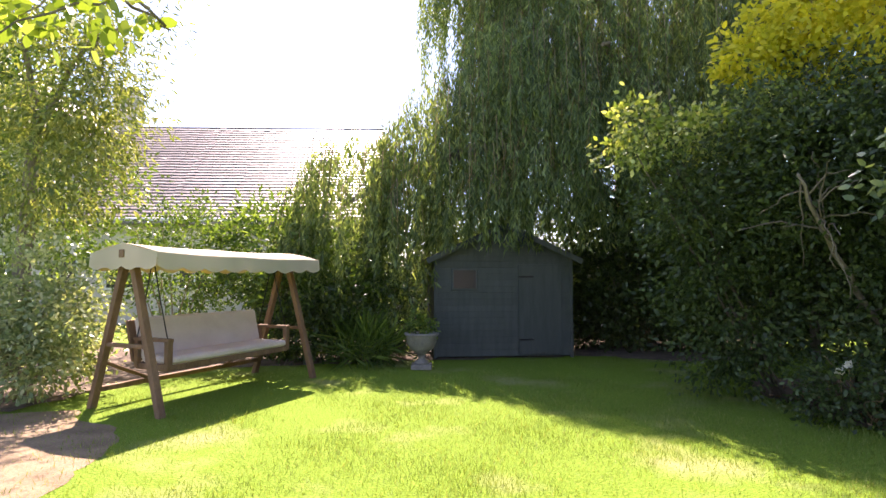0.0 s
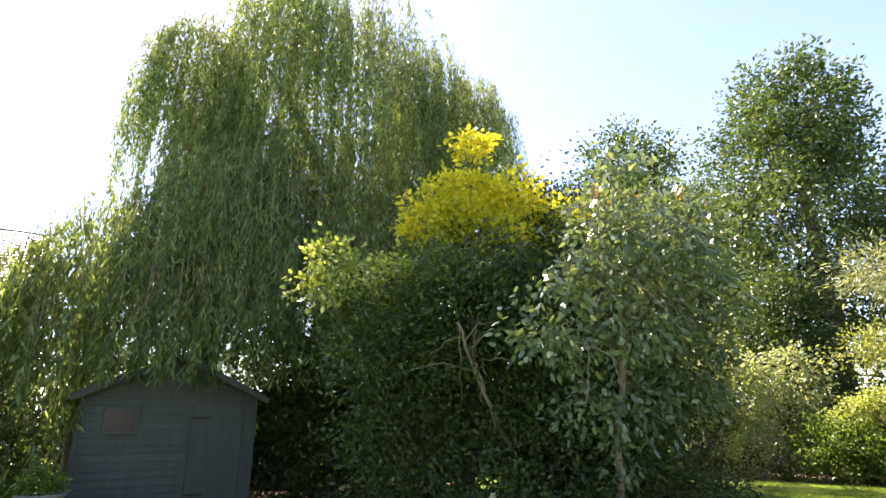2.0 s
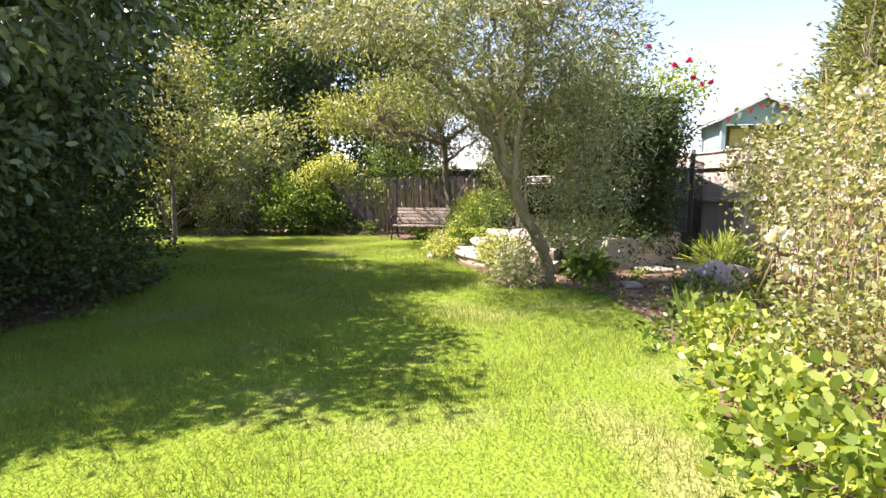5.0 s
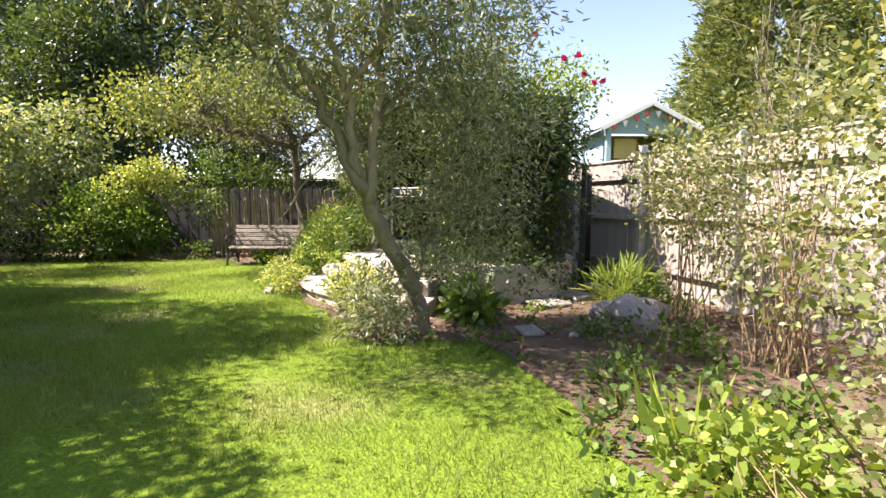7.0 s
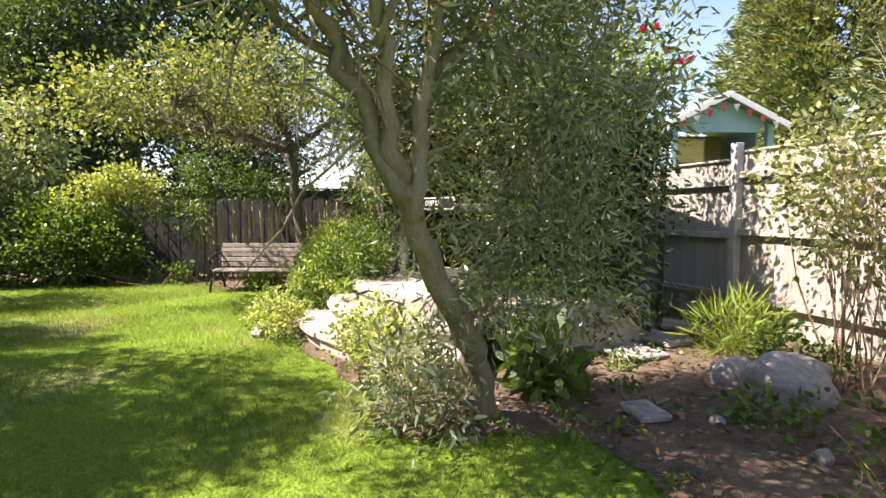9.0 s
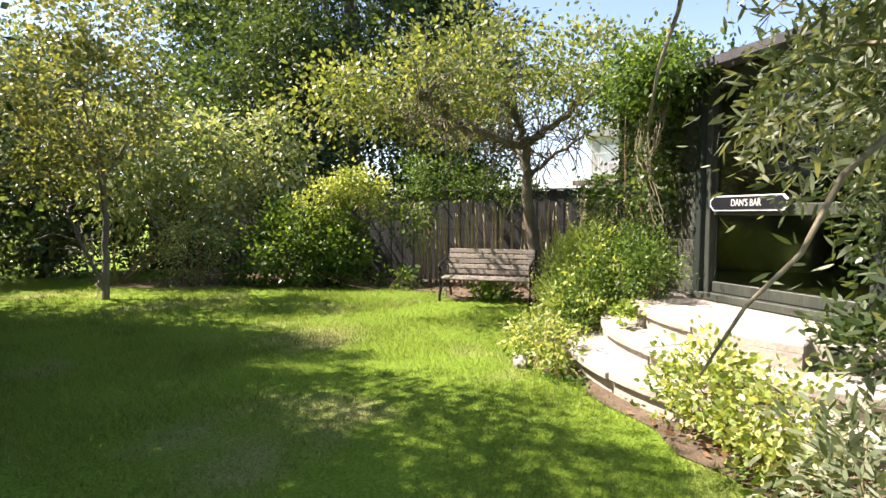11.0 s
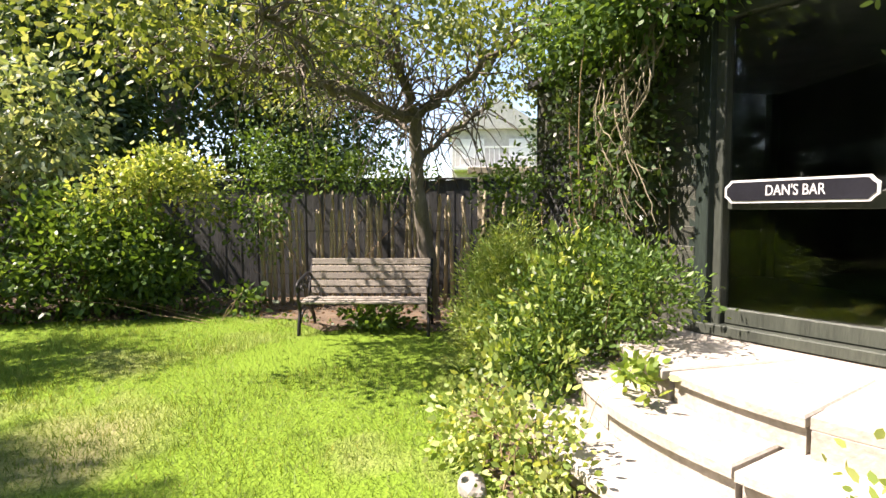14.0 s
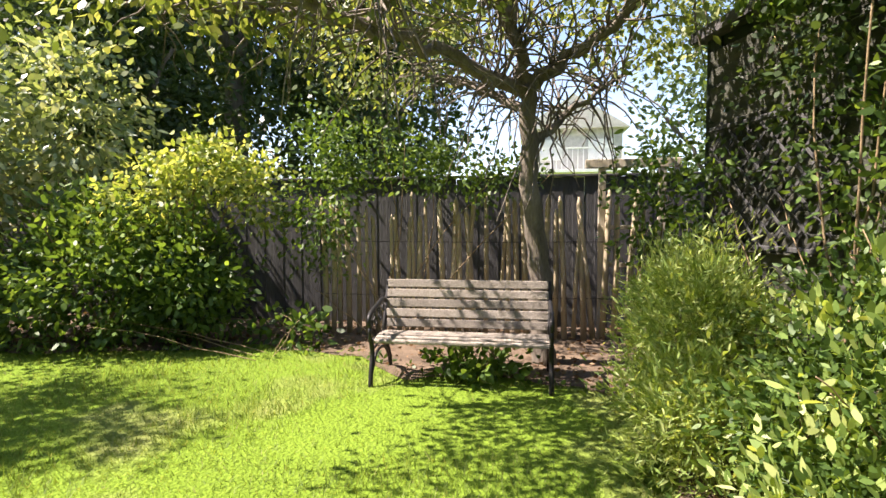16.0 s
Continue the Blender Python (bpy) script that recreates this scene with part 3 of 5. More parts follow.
def trellis(at, turn, w, h, label):
    e = base_of("trellis", at, turn, label, "trellis")
    for s in (1, -1):
        k = -h
        while k < w:
            x0, x1 = max(k, 0), min(k + h, w)
            if x1 - x0 > .08:
                a, b = (x0, .02 + .01 * s, x0 - k), (x1, .02 + .01 * s, x1 - k)
                if s < 0:
                    a, b = (w - a[0], a[1], a[2]), (w - b[0], b[1], b[2])
                part("lath", beam_bm(a, b, .008, .022, .002), FENCE_WOOD_SHADED, e)
            k += .16
    for z in (0, h):
        part("frame", box_bm(w, .03, .035, (w / 2, .03, z)), FENCE_WOOD_SHADED, e)


ANG2 = math.degrees(math.atan2(P2[1] - P1[1], P2[0] - P1[0]))
trellis((P1[0] + 1.25 * math.cos(radians(ANG2)) , P1[1] + 1.25 * math.sin(radians(ANG2)) + .05, 1.1), ANG2, 1.15, .85, "weathered diamond trellis on the bar wall")


def gate():
    e = base_of("iron_gate", (12.15, -2.05, 0), -22, "thin black iron bar garden gate standing open", "gate")
    for z in (.12, .95, 1.72):
        part("rail", box_bm(.95, .018, .03, (.48, 0, z), None, .003), IRON, e)
    for k in range(9):
        part("bar", tube_bm([(.02 + k * .115, 0, .1), (.02 + k * .115, 0, 1.74)], .0075, 6), IRON, e)
    part("gate_post", box_bm(.07, .07, 1.85, (-.05, 0, .92)), DARK_WOOD, e)


gate()


def bench():
    e = base_of("garden_bench", (15.12, 3.53, 0), 90, "weathered slatted bench with black cast iron ends", "bench")
    # local x along the bench, y toward its front is +y after turning (front faces -x in the world)
    L = 1.36
    seat_me = bpy.data.meshes.new("seat_slat")
    bm = box_bm(L, .062, .026, (0, 0, 0), None, .006); bm.to_mesh(seat_me); bm.free(); seat_me.materials.append(BENCH_WOOD)
    for i in range(5):
        shared("seat_slat", seat_me, e, pose(0, .3 - i * .079, .365 - .006 * abs(2 - i) - .004 * (i == 0), rng.normal(0, .8), 0, 0))
    back_me = bpy.data.meshes.new("back_slat")
    bm = box_bm(L, .022, .069, (0, 0, 0), None, .006); bm.to_mesh(back_me); bm.free(); back_me.materials.append(BENCH_WOOD)
    for i in range(5):
        z = .425 + i * .08
        shared("back_slat", back_me, e, pose(0, -.075 - (z - .43) * .33, z, 14 + rng.normal(0, 1), 0, 0))
    for s in (-1, 1):
        x = s * (L / 2 + .008)
        end = part("iron_end", bmesh.new(), IRON, e, "black ornate cast iron end")
        bm = bmesh.new()

        def rod(pts, r=.012, n=5):
            tube_bm([(x, y, z) for _, y, z in curve_pts([(0, y, z) for y, z in pts], n)], r * 1.25, 6, bm)
        rod([(.36, .0), (.34, .12), (.3, .24), (.32, .33), (.34, .365)], .016)
        rod([(-.26, .0), (-.22, .12), (-.12, .25), (-.06, .38), (-.1, .5), (-.17, .65), (-.23, .77)], .016)
        rod([(.35, .36), (.1, .33), (-.06, .35)], .015)
        rod([(-.14, .6), (0, .63), (.18, .6), (.3, .58), (.38, .54), (.37, .48), (.32, .48), (.32, .52)], .015)
        rod([(.35, .36), (.37, .43), (.34, .48)], .012)
        rod([(.3, .27), (.15, .3), (.05, .36)], .009)
        rod([(-.14, .22), (0, .28), (.08, .36)], .009)
        rod([(.3, .12), (.2, .22), (.04, .24), (-.1, .2), (-.2, .1)], .01)
        for cy_, cz_, r_ in ((.2, .48, .05), (.06, .5, .06), (.12, .56, .035), (.22, .55, .03), (-.04, .55, .04), (.14, .31, .035), (.0, .31, .03)):
            rod([(cy_ + r_ * (1 - k / 16) * math.cos(k * .6), cz_ + r_ * (1 - k / 16) * math.sin(k * .6)) for k in range(13)], .006, 2)
        me = bpy.data.meshes.new("iron_end")
        bm.to_mesh(me); bm.free(); me.materials.append(IRON)
        end.data = me
    return e


bench()


# ---- swing seat ----
def swing():
    e = base_of("swing_seat", (-3.6, 6.12, 0), 66, "wooden garden swing seat with cream canopy and cushions", "swing seat")
    # local x runs along the seat away from the near end, -y is its front
    L, H = 2.75, 1.82
    for x in (.06, L - .06):
        for y in (-.58, .58):
            part("leg", beam_bm((x, y, -.02), (x, y * .06, H), .085, .075), SWING_WOOD, e)
        part("brace", beam_bm((x, -.33, .75), (x, .33, .75), .06, .045), SWING_WOOD, e)
    part("top_beam", beam_bm((-.05, 0, H - .03), (L + .05, 0, H - .03), .08, .09), SWING_WOOD, e)
    part("ground_beam", beam_bm((.06, .5, .22), (L - .06, .5, .22), .07, .06), SWING_WOOD, e)
    for x0, x1 in ((.08, .75), (L - .08, L - .75)):
        part("strut", beam_bm((x0, .48, .55), (x1, .5, .24), .05, .04), SWING_WOOD, e)
    # canopy: two sloping sheets with a scalloped hem
    bm = bmesh.new()
    n = 60
    rows = []
    for y, z in ((-.56, H - .02), (-.28, H + .05), (0, H + .09), (.28, H + .05), (.56, H - .02)):
        rows.append([bm.verts.new((-.03 + (L + .1) * i / n, y, z - .018 * math.sin(math.pi * i / n) - .01 * abs(math.sin(7 * i / n)))) for i in range(n + 1)])
    for s, row in ((-1, rows[0]), (1, rows[-1])):
        hem = [bm.verts.new((v.co.x, v.co.y + s * .015, v.co.z - .15 - .045 * abs(math.sin(math.pi * i / n * 9)))) for i, v in enumerate(row)]
        for i in range(n):
            bm.faces.new((row[i], row[i + 1], hem[i + 1], hem[i]))
    for a, b in zip(rows, rows[1:]):
        for i in range(n):
            bm.faces.new((a[i], a[i + 1], b[i + 1], b[i])).smooth = True
    for i in (0, n):
        tops = [r[i] for r in rows]
        m = 14
        up = []
        for q in range(m + 1):
            y = -.56 + 1.12 * q / m
            zz = H - .02 + (.11 * (1 - abs(y) / .56))
            up.append((bm.verts.new((tops[0].co.x, y, zz)), bm.verts.new((tops[0].co.x + (-.012 if i == 0 else .012), y, H - .17 - .045 * abs(math.sin(math.pi * q / m * 4))))))
        for a, b in zip(up, up[1:]):
            bm.faces.new((a[0], b[0], b[1], a[1]))
    bmesh.ops.recalc_face_normals(bm, faces=bm.faces[:])
    c = part("canopy", bm, CANVAS_IN, e, "cream canvas canopy with scalloped hem")
    sol = c.modifiers.new("thickness", "SOLIDIFY"); sol.thickness = .004
    # hanging seat
    part("seat_frame", box_bm(L - .7, .56, .07, (L / 2, -.05, .47)), SWING_WOOD, e)
    part("seat_cushion", box_bm(L - .78, .54, .09, (L / 2, -.07, .55), None, .035), CUSHION, e, "cream cloth seat cushion")
    part("back_cushion", box_bm(L - .78, .1, .5, (L / 2, .26, .79), turned(-14, "X"), .035), CUSHION, e, "cream cloth back cushion")
    part("back_frame", box_bm(L - .66, .04, .5, (L / 2, .34, .76), turned(-14, "X")), SWING_WOOD, e)
    for x in (.36, L - .36):
        part("armrest", box_bm(.08, .6, .04, (x, -.04, .79)), SWING_WOOD, e)
        part("arm_post", box_bm(.07, .07, .34, (x, -.3, .62)), SWING_WOOD, e)
        part("arm_post", box_bm(.06, .06, .34, (x, .22, .62)), SWING_WOOD, e)
        for y in (-.28, .24):
            part("chain", tube_bm([(x, y, .8), (x, y * .45, 1.3), (x, 0, H - .05)], .008, 5), IRON, e)


swing()


# ---- shed and urn ----
GLASS_DARK = rough_mat("dark_glass", G(.015, .02, .025), G(.03, .035, .04), 2, .12, 0, spec=.25)


def shed():
    e = base_of("garden_shed", (-.14, 10.3, 0), 6, "dark grey-green painted wooden shed under a willow", "shed")
    W, D, H, A = 2.64, 2.2, 1.92, 2.52
    bm = bmesh.new()
    prof = [(0, .03), (W, .03), (W, H), (W / 2, A), (0, H)]
    f0 = [bm.verts.new((x, 0, z)) for x, z in prof]
    f1 = [bm.verts.new((x, D, z)) for x, z in prof]
    bm.faces.new(f0); bm.faces.new(f1[::-1])
    for i in range(5):
        bm.faces.new((f0[i], f1[i], f1[(i + 1) % 5], f0[(i + 1) % 5]))
    bmesh.ops.recalc_face_normals(bm, faces=bm.faces[:])
    part("wall", bm, SHED_WOOD, e)
    step = .12
    k = 0
    while .05 + k * step < A - .1:
        z = .05 + k * step + step / 2
        half = W / 2 if z + step / 2 < H else max(.05, W / 2 * (A - z - step / 2) / (A - H))
        part("board", box_bm(2 * half, .016, step * 1.08, (W / 2, -.012, z), turned(-5, "X"), .002), SHED_WOOD, e)
        k += 1
    for s in (-1, 1):
        a, b = (W / 2, D / 2, A + .03), (W / 2 + s * (W / 2 + .18), D / 2, H - .055)
        ang = math.degrees(math.atan2(b[2] - a[2], b[0] - a[0]))
        Lr = math.hypot(b[0] - a[0], b[2] - a[2])
        part("roof", box_bm(Lr, D + .36, .035, ((a[0] + b[0]) / 2, D / 2, (a[2] + b[2]) / 2 + .02), turned(-ang, "Y")), SLATE, e, "dark felt roof slope")
        part("bargeboard", beam_bm((a[0], -.19, a[2] - .03), (b[0], -.19, b[2] - .03), .022, .1), SHED_WOOD, e)
    for x in (-.005, W + .005):
        part("corner_post", box_bm(.06, .05, H, (x, -.015, H / 2)), SHED_WOOD, e)
    dr = part("door", box_bm(.85, .03, 1.72, (W - .62, -.035, .93)), SHED_WOOD, e)
    for z in (.35, 1.55):
        part("hinge", box_bm(.3, .012, .035, (W - .9, -.056, z), None, .002), IRON, dr)
    wf = part("window", box_bm(.5, .03, .42, (.55, -.035, 1.5)), SHED_WOOD, e)
    part("pane", box_bm(.42, .006, .34, (.55, -.054, 1.5), None, 0), GLASS_DARK, wf, "dark window glass")


shed()


def lathe(profile, seg=24):
    bm = bmesh.new()
    rings = [[bm.verts.new((r * math.cos(k * math.tau / seg), r * math.sin(k * math.tau / seg), z)) for k in range(seg)] for r, z in profile]
    for a, b in zip(rings, rings[1:]):
        for k in range(seg):
            bm.faces.new((a[k], a[(k + 1) % seg], b[(k + 1) % seg], b[k])).smooth = True
    bm.faces.new(rings[0][::-1]); bm.faces.new(rings[-1])
    return bm


urn = base_of("stone_urn", (-.36, 9.2, 0), 0, "weathered grey stone garden urn on a foot", "urn")
part("plinth", box_bm(.34, .34, .08, (0, 0, .04)), URN_STONE, urn)
part("bowl", lathe([(.13, .08), (.12, .12), (.06, .17), (.055, .22), (.1, .27), (.2, .34), (.25, .44), (.26, .54), (.29, .57), (.29, .6), (.25, .6), (.22, .54)]), URN_STONE, urn)
plant("urn_plant", "trailing green plant growing in the urn", "plant", (-.36, 9.2), [((-.36, 9.2, .72), (.26, .26, .16), 26)], LEAF_MID, (.07, .03), 20, .07, .3, 0)


# ---- playhouse beyond the fence ----
def playhouse():
    e = base_of("playhouse", (13.9, -3.62, 0), 90, "raised pale blue children's playhouse with white gable and bunting", "playhouse")
    W, D, H, A, F = 1.5, 1.6, 2.62, 2.98, 1.3
    # local -y... the front looks toward -x in the world: local +y
    for x in (-W / 2 + .05, W / 2 - .05):
        for y in (0, -D):
            part("post", box_bm(.09, .09, H, (x, y, H / 2)), BLUE_PAINT, e)
    part("deck", box_bm(W, D, .06, (0, -D / 2, F)), TIMBER, e)
    part("back_wall", box_bm(W - .1, .04, H - F, (0, -D + .3, (H + F) / 2)), YELLOW_PAINT, e)
    for s in (-1, 1):
        part("side_wall", box_bm(.03, D - .4, H - F, (s * (W / 2 - .06), -D / 2 - .1, (H + F) / 2)), BLUE_PAINT, e)
    part("front_wall", box_bm(W - .2, .04, .75, (0, -.45, F + .4)), BLUE_PAINT, e)
    part("window", box_bm(.42, .05, .36, (.25, -.44, F + .98)), YELLOW_PAINT, e)
    bm = bmesh.new()
    a = [bm.verts.new((x, 0, z)) for x, z in ((-W / 2, H - .12), (W / 2, H - .12), (W / 2, H), (0, A), (-W / 2, H))]
    b = [bm.verts.new((v.co.x, -.03, v.co.z)) for v in a]
    bm.faces.new(a); bm.faces.new(b[::-1])
    for i in range(5):
        bm.faces.new((a[i], b[i], b[(i + 1) % 5], a[(i + 1) % 5]))
    bmesh.ops.recalc_face_normals(bm, faces=bm.faces[:])
    part("gable", bm, BLUE_PAINT, e)
    for s in (-1, 1):
        p, q = Vector((0, 0, A + .05)), Vector((s * (W / 2 + .14), 0, H - .04))
        ang = math.degrees(math.atan2(q.z - p.z, q.x - p.x))
        part("roof", box_bm((q - p).length, D + .3, .04, ((p.x + q.x) / 2, -D / 2 + .05, (p.z + q.z) / 2), turned(-ang, "Y")), FENCE_LIGHT, e)
        part("bargeboard", beam_bm(p + Vector((0, .2, -.02)), q + Vector((0, .2, -.02)), .025, .085), WHITE_PAINT, e, "white bargeboard")
    for k in range(8):
        x = -.66 + k * .19
        z = A - .08 - abs(x) * .42
        bm = bmesh.new()
        vs = [bm.verts.new(v) for v in ((x - .05, .225, z), (x + .05, .225, z), (x, .228, z - .12))]
        f = bm.faces.new(vs)
        bmesh.ops.solidify(bm, geom=[f], thickness=.003)
        part("pennant", bm, RED_CLOTH if k % 3 else WHITE_PAINT, e, "small cloth pennant")


playhouse()


# ---- houses ----
def window_unit(parent, at, w, h):
    wf = part("window", box_bm(w, .12, h, at), WHITE_PAINT, parent)
    for s in (-1, 1):
        part("pane", box_bm(w / 2 - .09, .02, h - .14, (at[0] + s * (w / 4 - .01), at[1] - .06, at[2]), None, 0), GLASS_DARK, wf, "dark window glass")


def house():
    e = base_of("house", (-13.9, 18.0, 0), 2, "old rendered house with a long grey tiled roof", "house")
    W, D, H, A = 11.4, 10.0, 3.5, 7.95
    part("wall", box_bm(W, D, H, (W / 2, D / 2, H / 2), None, .02), RENDERED, e)
    for x in (1.2, 3.2, 5.6, 8.2):
        window_unit(e, (x, -.02, 1.75), 1.1, 1.2)
    part("gutter", tube_bm([(-.2, -.28, H - .02), (W + .2, -.28, H - .02)], .06, 8), WHITE_PAINT, e)
    roof = part("roof", box_bm(W + .3, .04, math.hypot(D / 2, A - H) + .3, (W / 2, D / 4 - .1, (A + H) / 2 - .1), turned(-math.degrees(math.atan2(D / 2, A - H)), "X"), .01), TILE, e, "weathered grey tiled roof slope")
    part("roof", box_bm(W + .3, .04, math.hypot(D / 2, A - H) + .3, (W / 2, D * .75 + .1, (A + H) / 2 - .1), turned(math.degrees(math.atan2(D / 2, A - H)), "X"), .01), TILE, e, "weathered grey tiled roof slope")
    part("ridge", tube_bm([(-.15, D / 2, A + .02), (W + .15, D / 2, A + .02)], .11, 8), SLATE, e)
    # courses of tiles, each lapping the one below
    me = bpy.data.meshes.new("tile_course")
    n, bm = 44, bmesh.new()
    for i in range(n):
        w = (W + .3) / n
        box_bm(w * .97, .03, .25, (-W / 2 - .15 + w * (i + .5), rng.normal(0, .003), rng.normal(0, .004)), None, 0, bm)
    bm.to_mesh(me); bm.free(); me.materials.append(TILE)
    for k in range(34):
        t = (k + .35) / 34
        y, z = -.32 + t * (D / 2 + .3), H - .22 + t * (A - H + .22)
        shared("tile_course", me, roof, Matrix.Translation((W / 2 + rng.normal(0, .05), y - .035, z + .075)) @ pose(0, 0, 0, -57, 0, 0))
    ch = part("chimney", box_bm(.9, .8, 1.9, (.5, D / 2, A + .6), None, .02), RENDERED, e)
    part("cap", box_bm(1.0, .9, .12, (.5, D / 2, A + 1.58)), SLATE, ch)


def neighbour():
    e = base_of("neighbour_house", (-19.5, 17.5, 0), 4, "cream rendered two storey house with white windows", "house")
    part("wall", box_bm(6.3, 7, 7.2, (3.2, 3.5, 3.6), None, .02), RENDERED, e)
    bm = bmesh.new()
    a = [bm.verts.new(v) for v in ((-.3, -.3, 7.1), (6.7, -.3, 7.1), (3.2, -.3, 9.6))]
    b = [bm.verts.new((v.co.x, 7.3, v.co.z)) for v in a]
    bm.faces.new(a); bm.faces.new(b[::-1])
    for i in range(3):
        bm.faces.new((a[i], b[i], b[(i + 1) % 3], a[(i + 1) % 3]))
    bmesh.ops.recalc_face_normals(bm, faces=bm.faces[:])
    part("roof", bm, TILE, e, "grey tiled gable roof")
    for x in (1.4, 4.6):
        for z in (1.7, 4.9):
            window_unit(e, (x, -.02, z), 1.2, 1.3)


def far_house():
    e = base_of("far_house", (38, .9, 0), 90, "white modern house with balcony far behind the fence", "house")
    part("wall", box_bm(4.6, 5, 5.6, (0, -2.5, 2.8), None, .02), CONCRETE, e)
    for x in (-1.3, 1.2):
        window_unit(e, (x, .03, 4.6), 1.2, 1.0)
    bm = bmesh.new()
    a = [bm.verts.new(v) for v in ((-2.6, .4, 5.6), (2.6, .4, 5.6), (0, .4, 7.2))]
    b = [bm.verts.new((v.co.x, -5.3, v.co.z)) for v in a]
    bm.faces.new(a); bm.faces.new(b[::-1])
    for i in range(3):
        bm.faces.new((a[i], b[i], b[(i + 1) % 3], a[(i + 1) % 3]))
    bmesh.ops.recalc_face_normals(bm, faces=bm.faces[:])
    part("roof", bm, CONCRETE, e)
    bal = part("balcony", box_bm(4.4, 1.2, .15, (0, .6, 3.5)), WHITE_PAINT, e)
    for k in range(18):
        part("baluster", box_bm(.04, .04, .95, (-2.1 + k * .247, 1.15, 4.05), None, 0), WHITE_PAINT, bal)
    part("handrail", box_bm(4.4, .07, .07, (0, 1.15, 4.55)), WHITE_PAINT, bal)


house()
neighbour()
far_house()


# ---- trees ----
def willow():
    e = base_of("weeping_willow", (0, 0, 0), 0, "huge weeping willow with long hanging green strands", "tree")
    limb("trunk", [(4.6, 13.4, -.1), (4.5, 13.3, 2.5), (4.8, 13.4, 5.5), (5.0, 13.6, 9)], .5, .22, BARK, e, .02, 12)
    for pts in ([(4.5, 13.3, 2.6), (3, 12.3, 4.2), (1, 11.4, 4.4), (-.6, 10.9, 3.6)], [(4.6, 13.3, 4), (4.0, 11.8, 6), (3.2, 10.6, 6.2)],
                [(4.8, 13.4, 5.5), (6.5, 13, 8.5), (7.6, 12.8, 9.8)], [(4.9, 13.5, 7), (3.4, 13.3, 9.6), (2.4, 13, 10.6)], [(1, 11.4, 4.4), (-.8, 11.2, 3.7), (-2.0, 10.8, 3.0)]):
        limb("limb", pts, .16, .04, BARK, e, .03)
    # strands hang from the domes of each limb
    domes = [((4.5, 13.5, 10.4), (3.5, 3.0, 5.0), 900, (2.0, 5.0)), ((.9, 14.0, 10.9), (1.25, .9, 1.3), 260, (2.2, 4.6)), ((1.9, 13, 8.0), (1.4, 1.2, 1.8), 220, (2, 4.4)), ((9.3, 13.2, 11.1), (1.4, 1.1, 1.7), 280, (2.2, 4.8)), ((7.2, 12.6, 11.2), (1.4, 1.3, 1.6), 200, (2, 4.4)), ((3.0, 12.6, 12.6), (1.4, 1.2, 1.6), 130, (1.4, 3)), ((4.6, 12.6, 6.8), (3.6, 2.4, 2.8), 620, (2.0, 4.6)), ((2.0, 11.6, 5.4), (2.4, 1.4, 2.2), 420, (1.5, 3.6)), ((7.0, 12.6, 7.0), (2.0, 1.4, 2.0), 150, (1.5, 3.5)),
             ((.2, 11.0, 4.0), (1.6, 1.0, 1.8), 300, (1.2, 3.0)), ((-1.5, 10.7, 3.1), (1.5, .9, 1.4), 260, (1.0, 2.6)), ((3.4, 10.2, 4.2), (1.6, .8, 1.2), 150, (.9, 2.2)),
             ((7.0, 13.0, 5.4), (2.0, 1.8, 2.4), 190, (2, 4.2)), ((1.7, 10.0, 3.2), (1.3, .5, .8), 120, (.6, 1.3))]
    at_all, way_all = [], []
    bm_pts = []
    for c, r, n, (l0, l1) in domes:
        d = unit(rng.normal(0, 1, (n, 3)))
        d[:, 2] = np.abs(d[:, 2]) * 1.1 - .15
        clump = 1 + .16 * np.sin(d[:, :1] * 6 + c[0]) * np.cos(d[:, 1:2] * 6 + c[2])
        top = np.array(c) + d * np.array(r) * clump * rng.uniform(.72, 1.0, (n, 1))
        ln = rng.uniform(l0, l1, n)
        for p, dd, L in zip(top, d, ln):
            L = min(L, p[2] - (2.1 if -.4 < p[0] < 3 and p[1] < 12.8 else .4))
            if L < .35:
                continue
            m = int(L / .036)
            s = rng.random(m) ** .85
            out = np.array((dd[0], dd[1], 0)) * .45
            sway = rng.normal(0, .12, 2)
            q = p + np.outer(1 - np.exp(-2.5 * s), out) + np.stack([sway[0] * s * s, sway[1] * s * s, .22 * np.sin(np.pi * np.minimum(s * 3, 1)) - s * L], 1)
            at_all.append(q + rng.normal(0, .028, q.shape))
            way_all.append(np.stack([rng.normal(0, .45, m), rng.normal(0, .45, m), np.full(m, -1.0)], 1))
            bm_pts.append([p, p + out * .6 + (0, 0, .12), p + out + (sway[0] * .3, sway[1] * .3, -L * .55)])
    at, way = np.concatenate(at_all), np.concatenate(way_all)
    faces_mesh("crown", leaf_quads(at, way, .17, .032), 4, LEAF_WILLOW, e)
    bm = bmesh.new()
    for p in bm_pts[::3]:
        tube_bm(p, [.008, .006, .003], 3, bm)
    part("twig", bm, TWIG, e)["kind"] = "stuff"


willow()

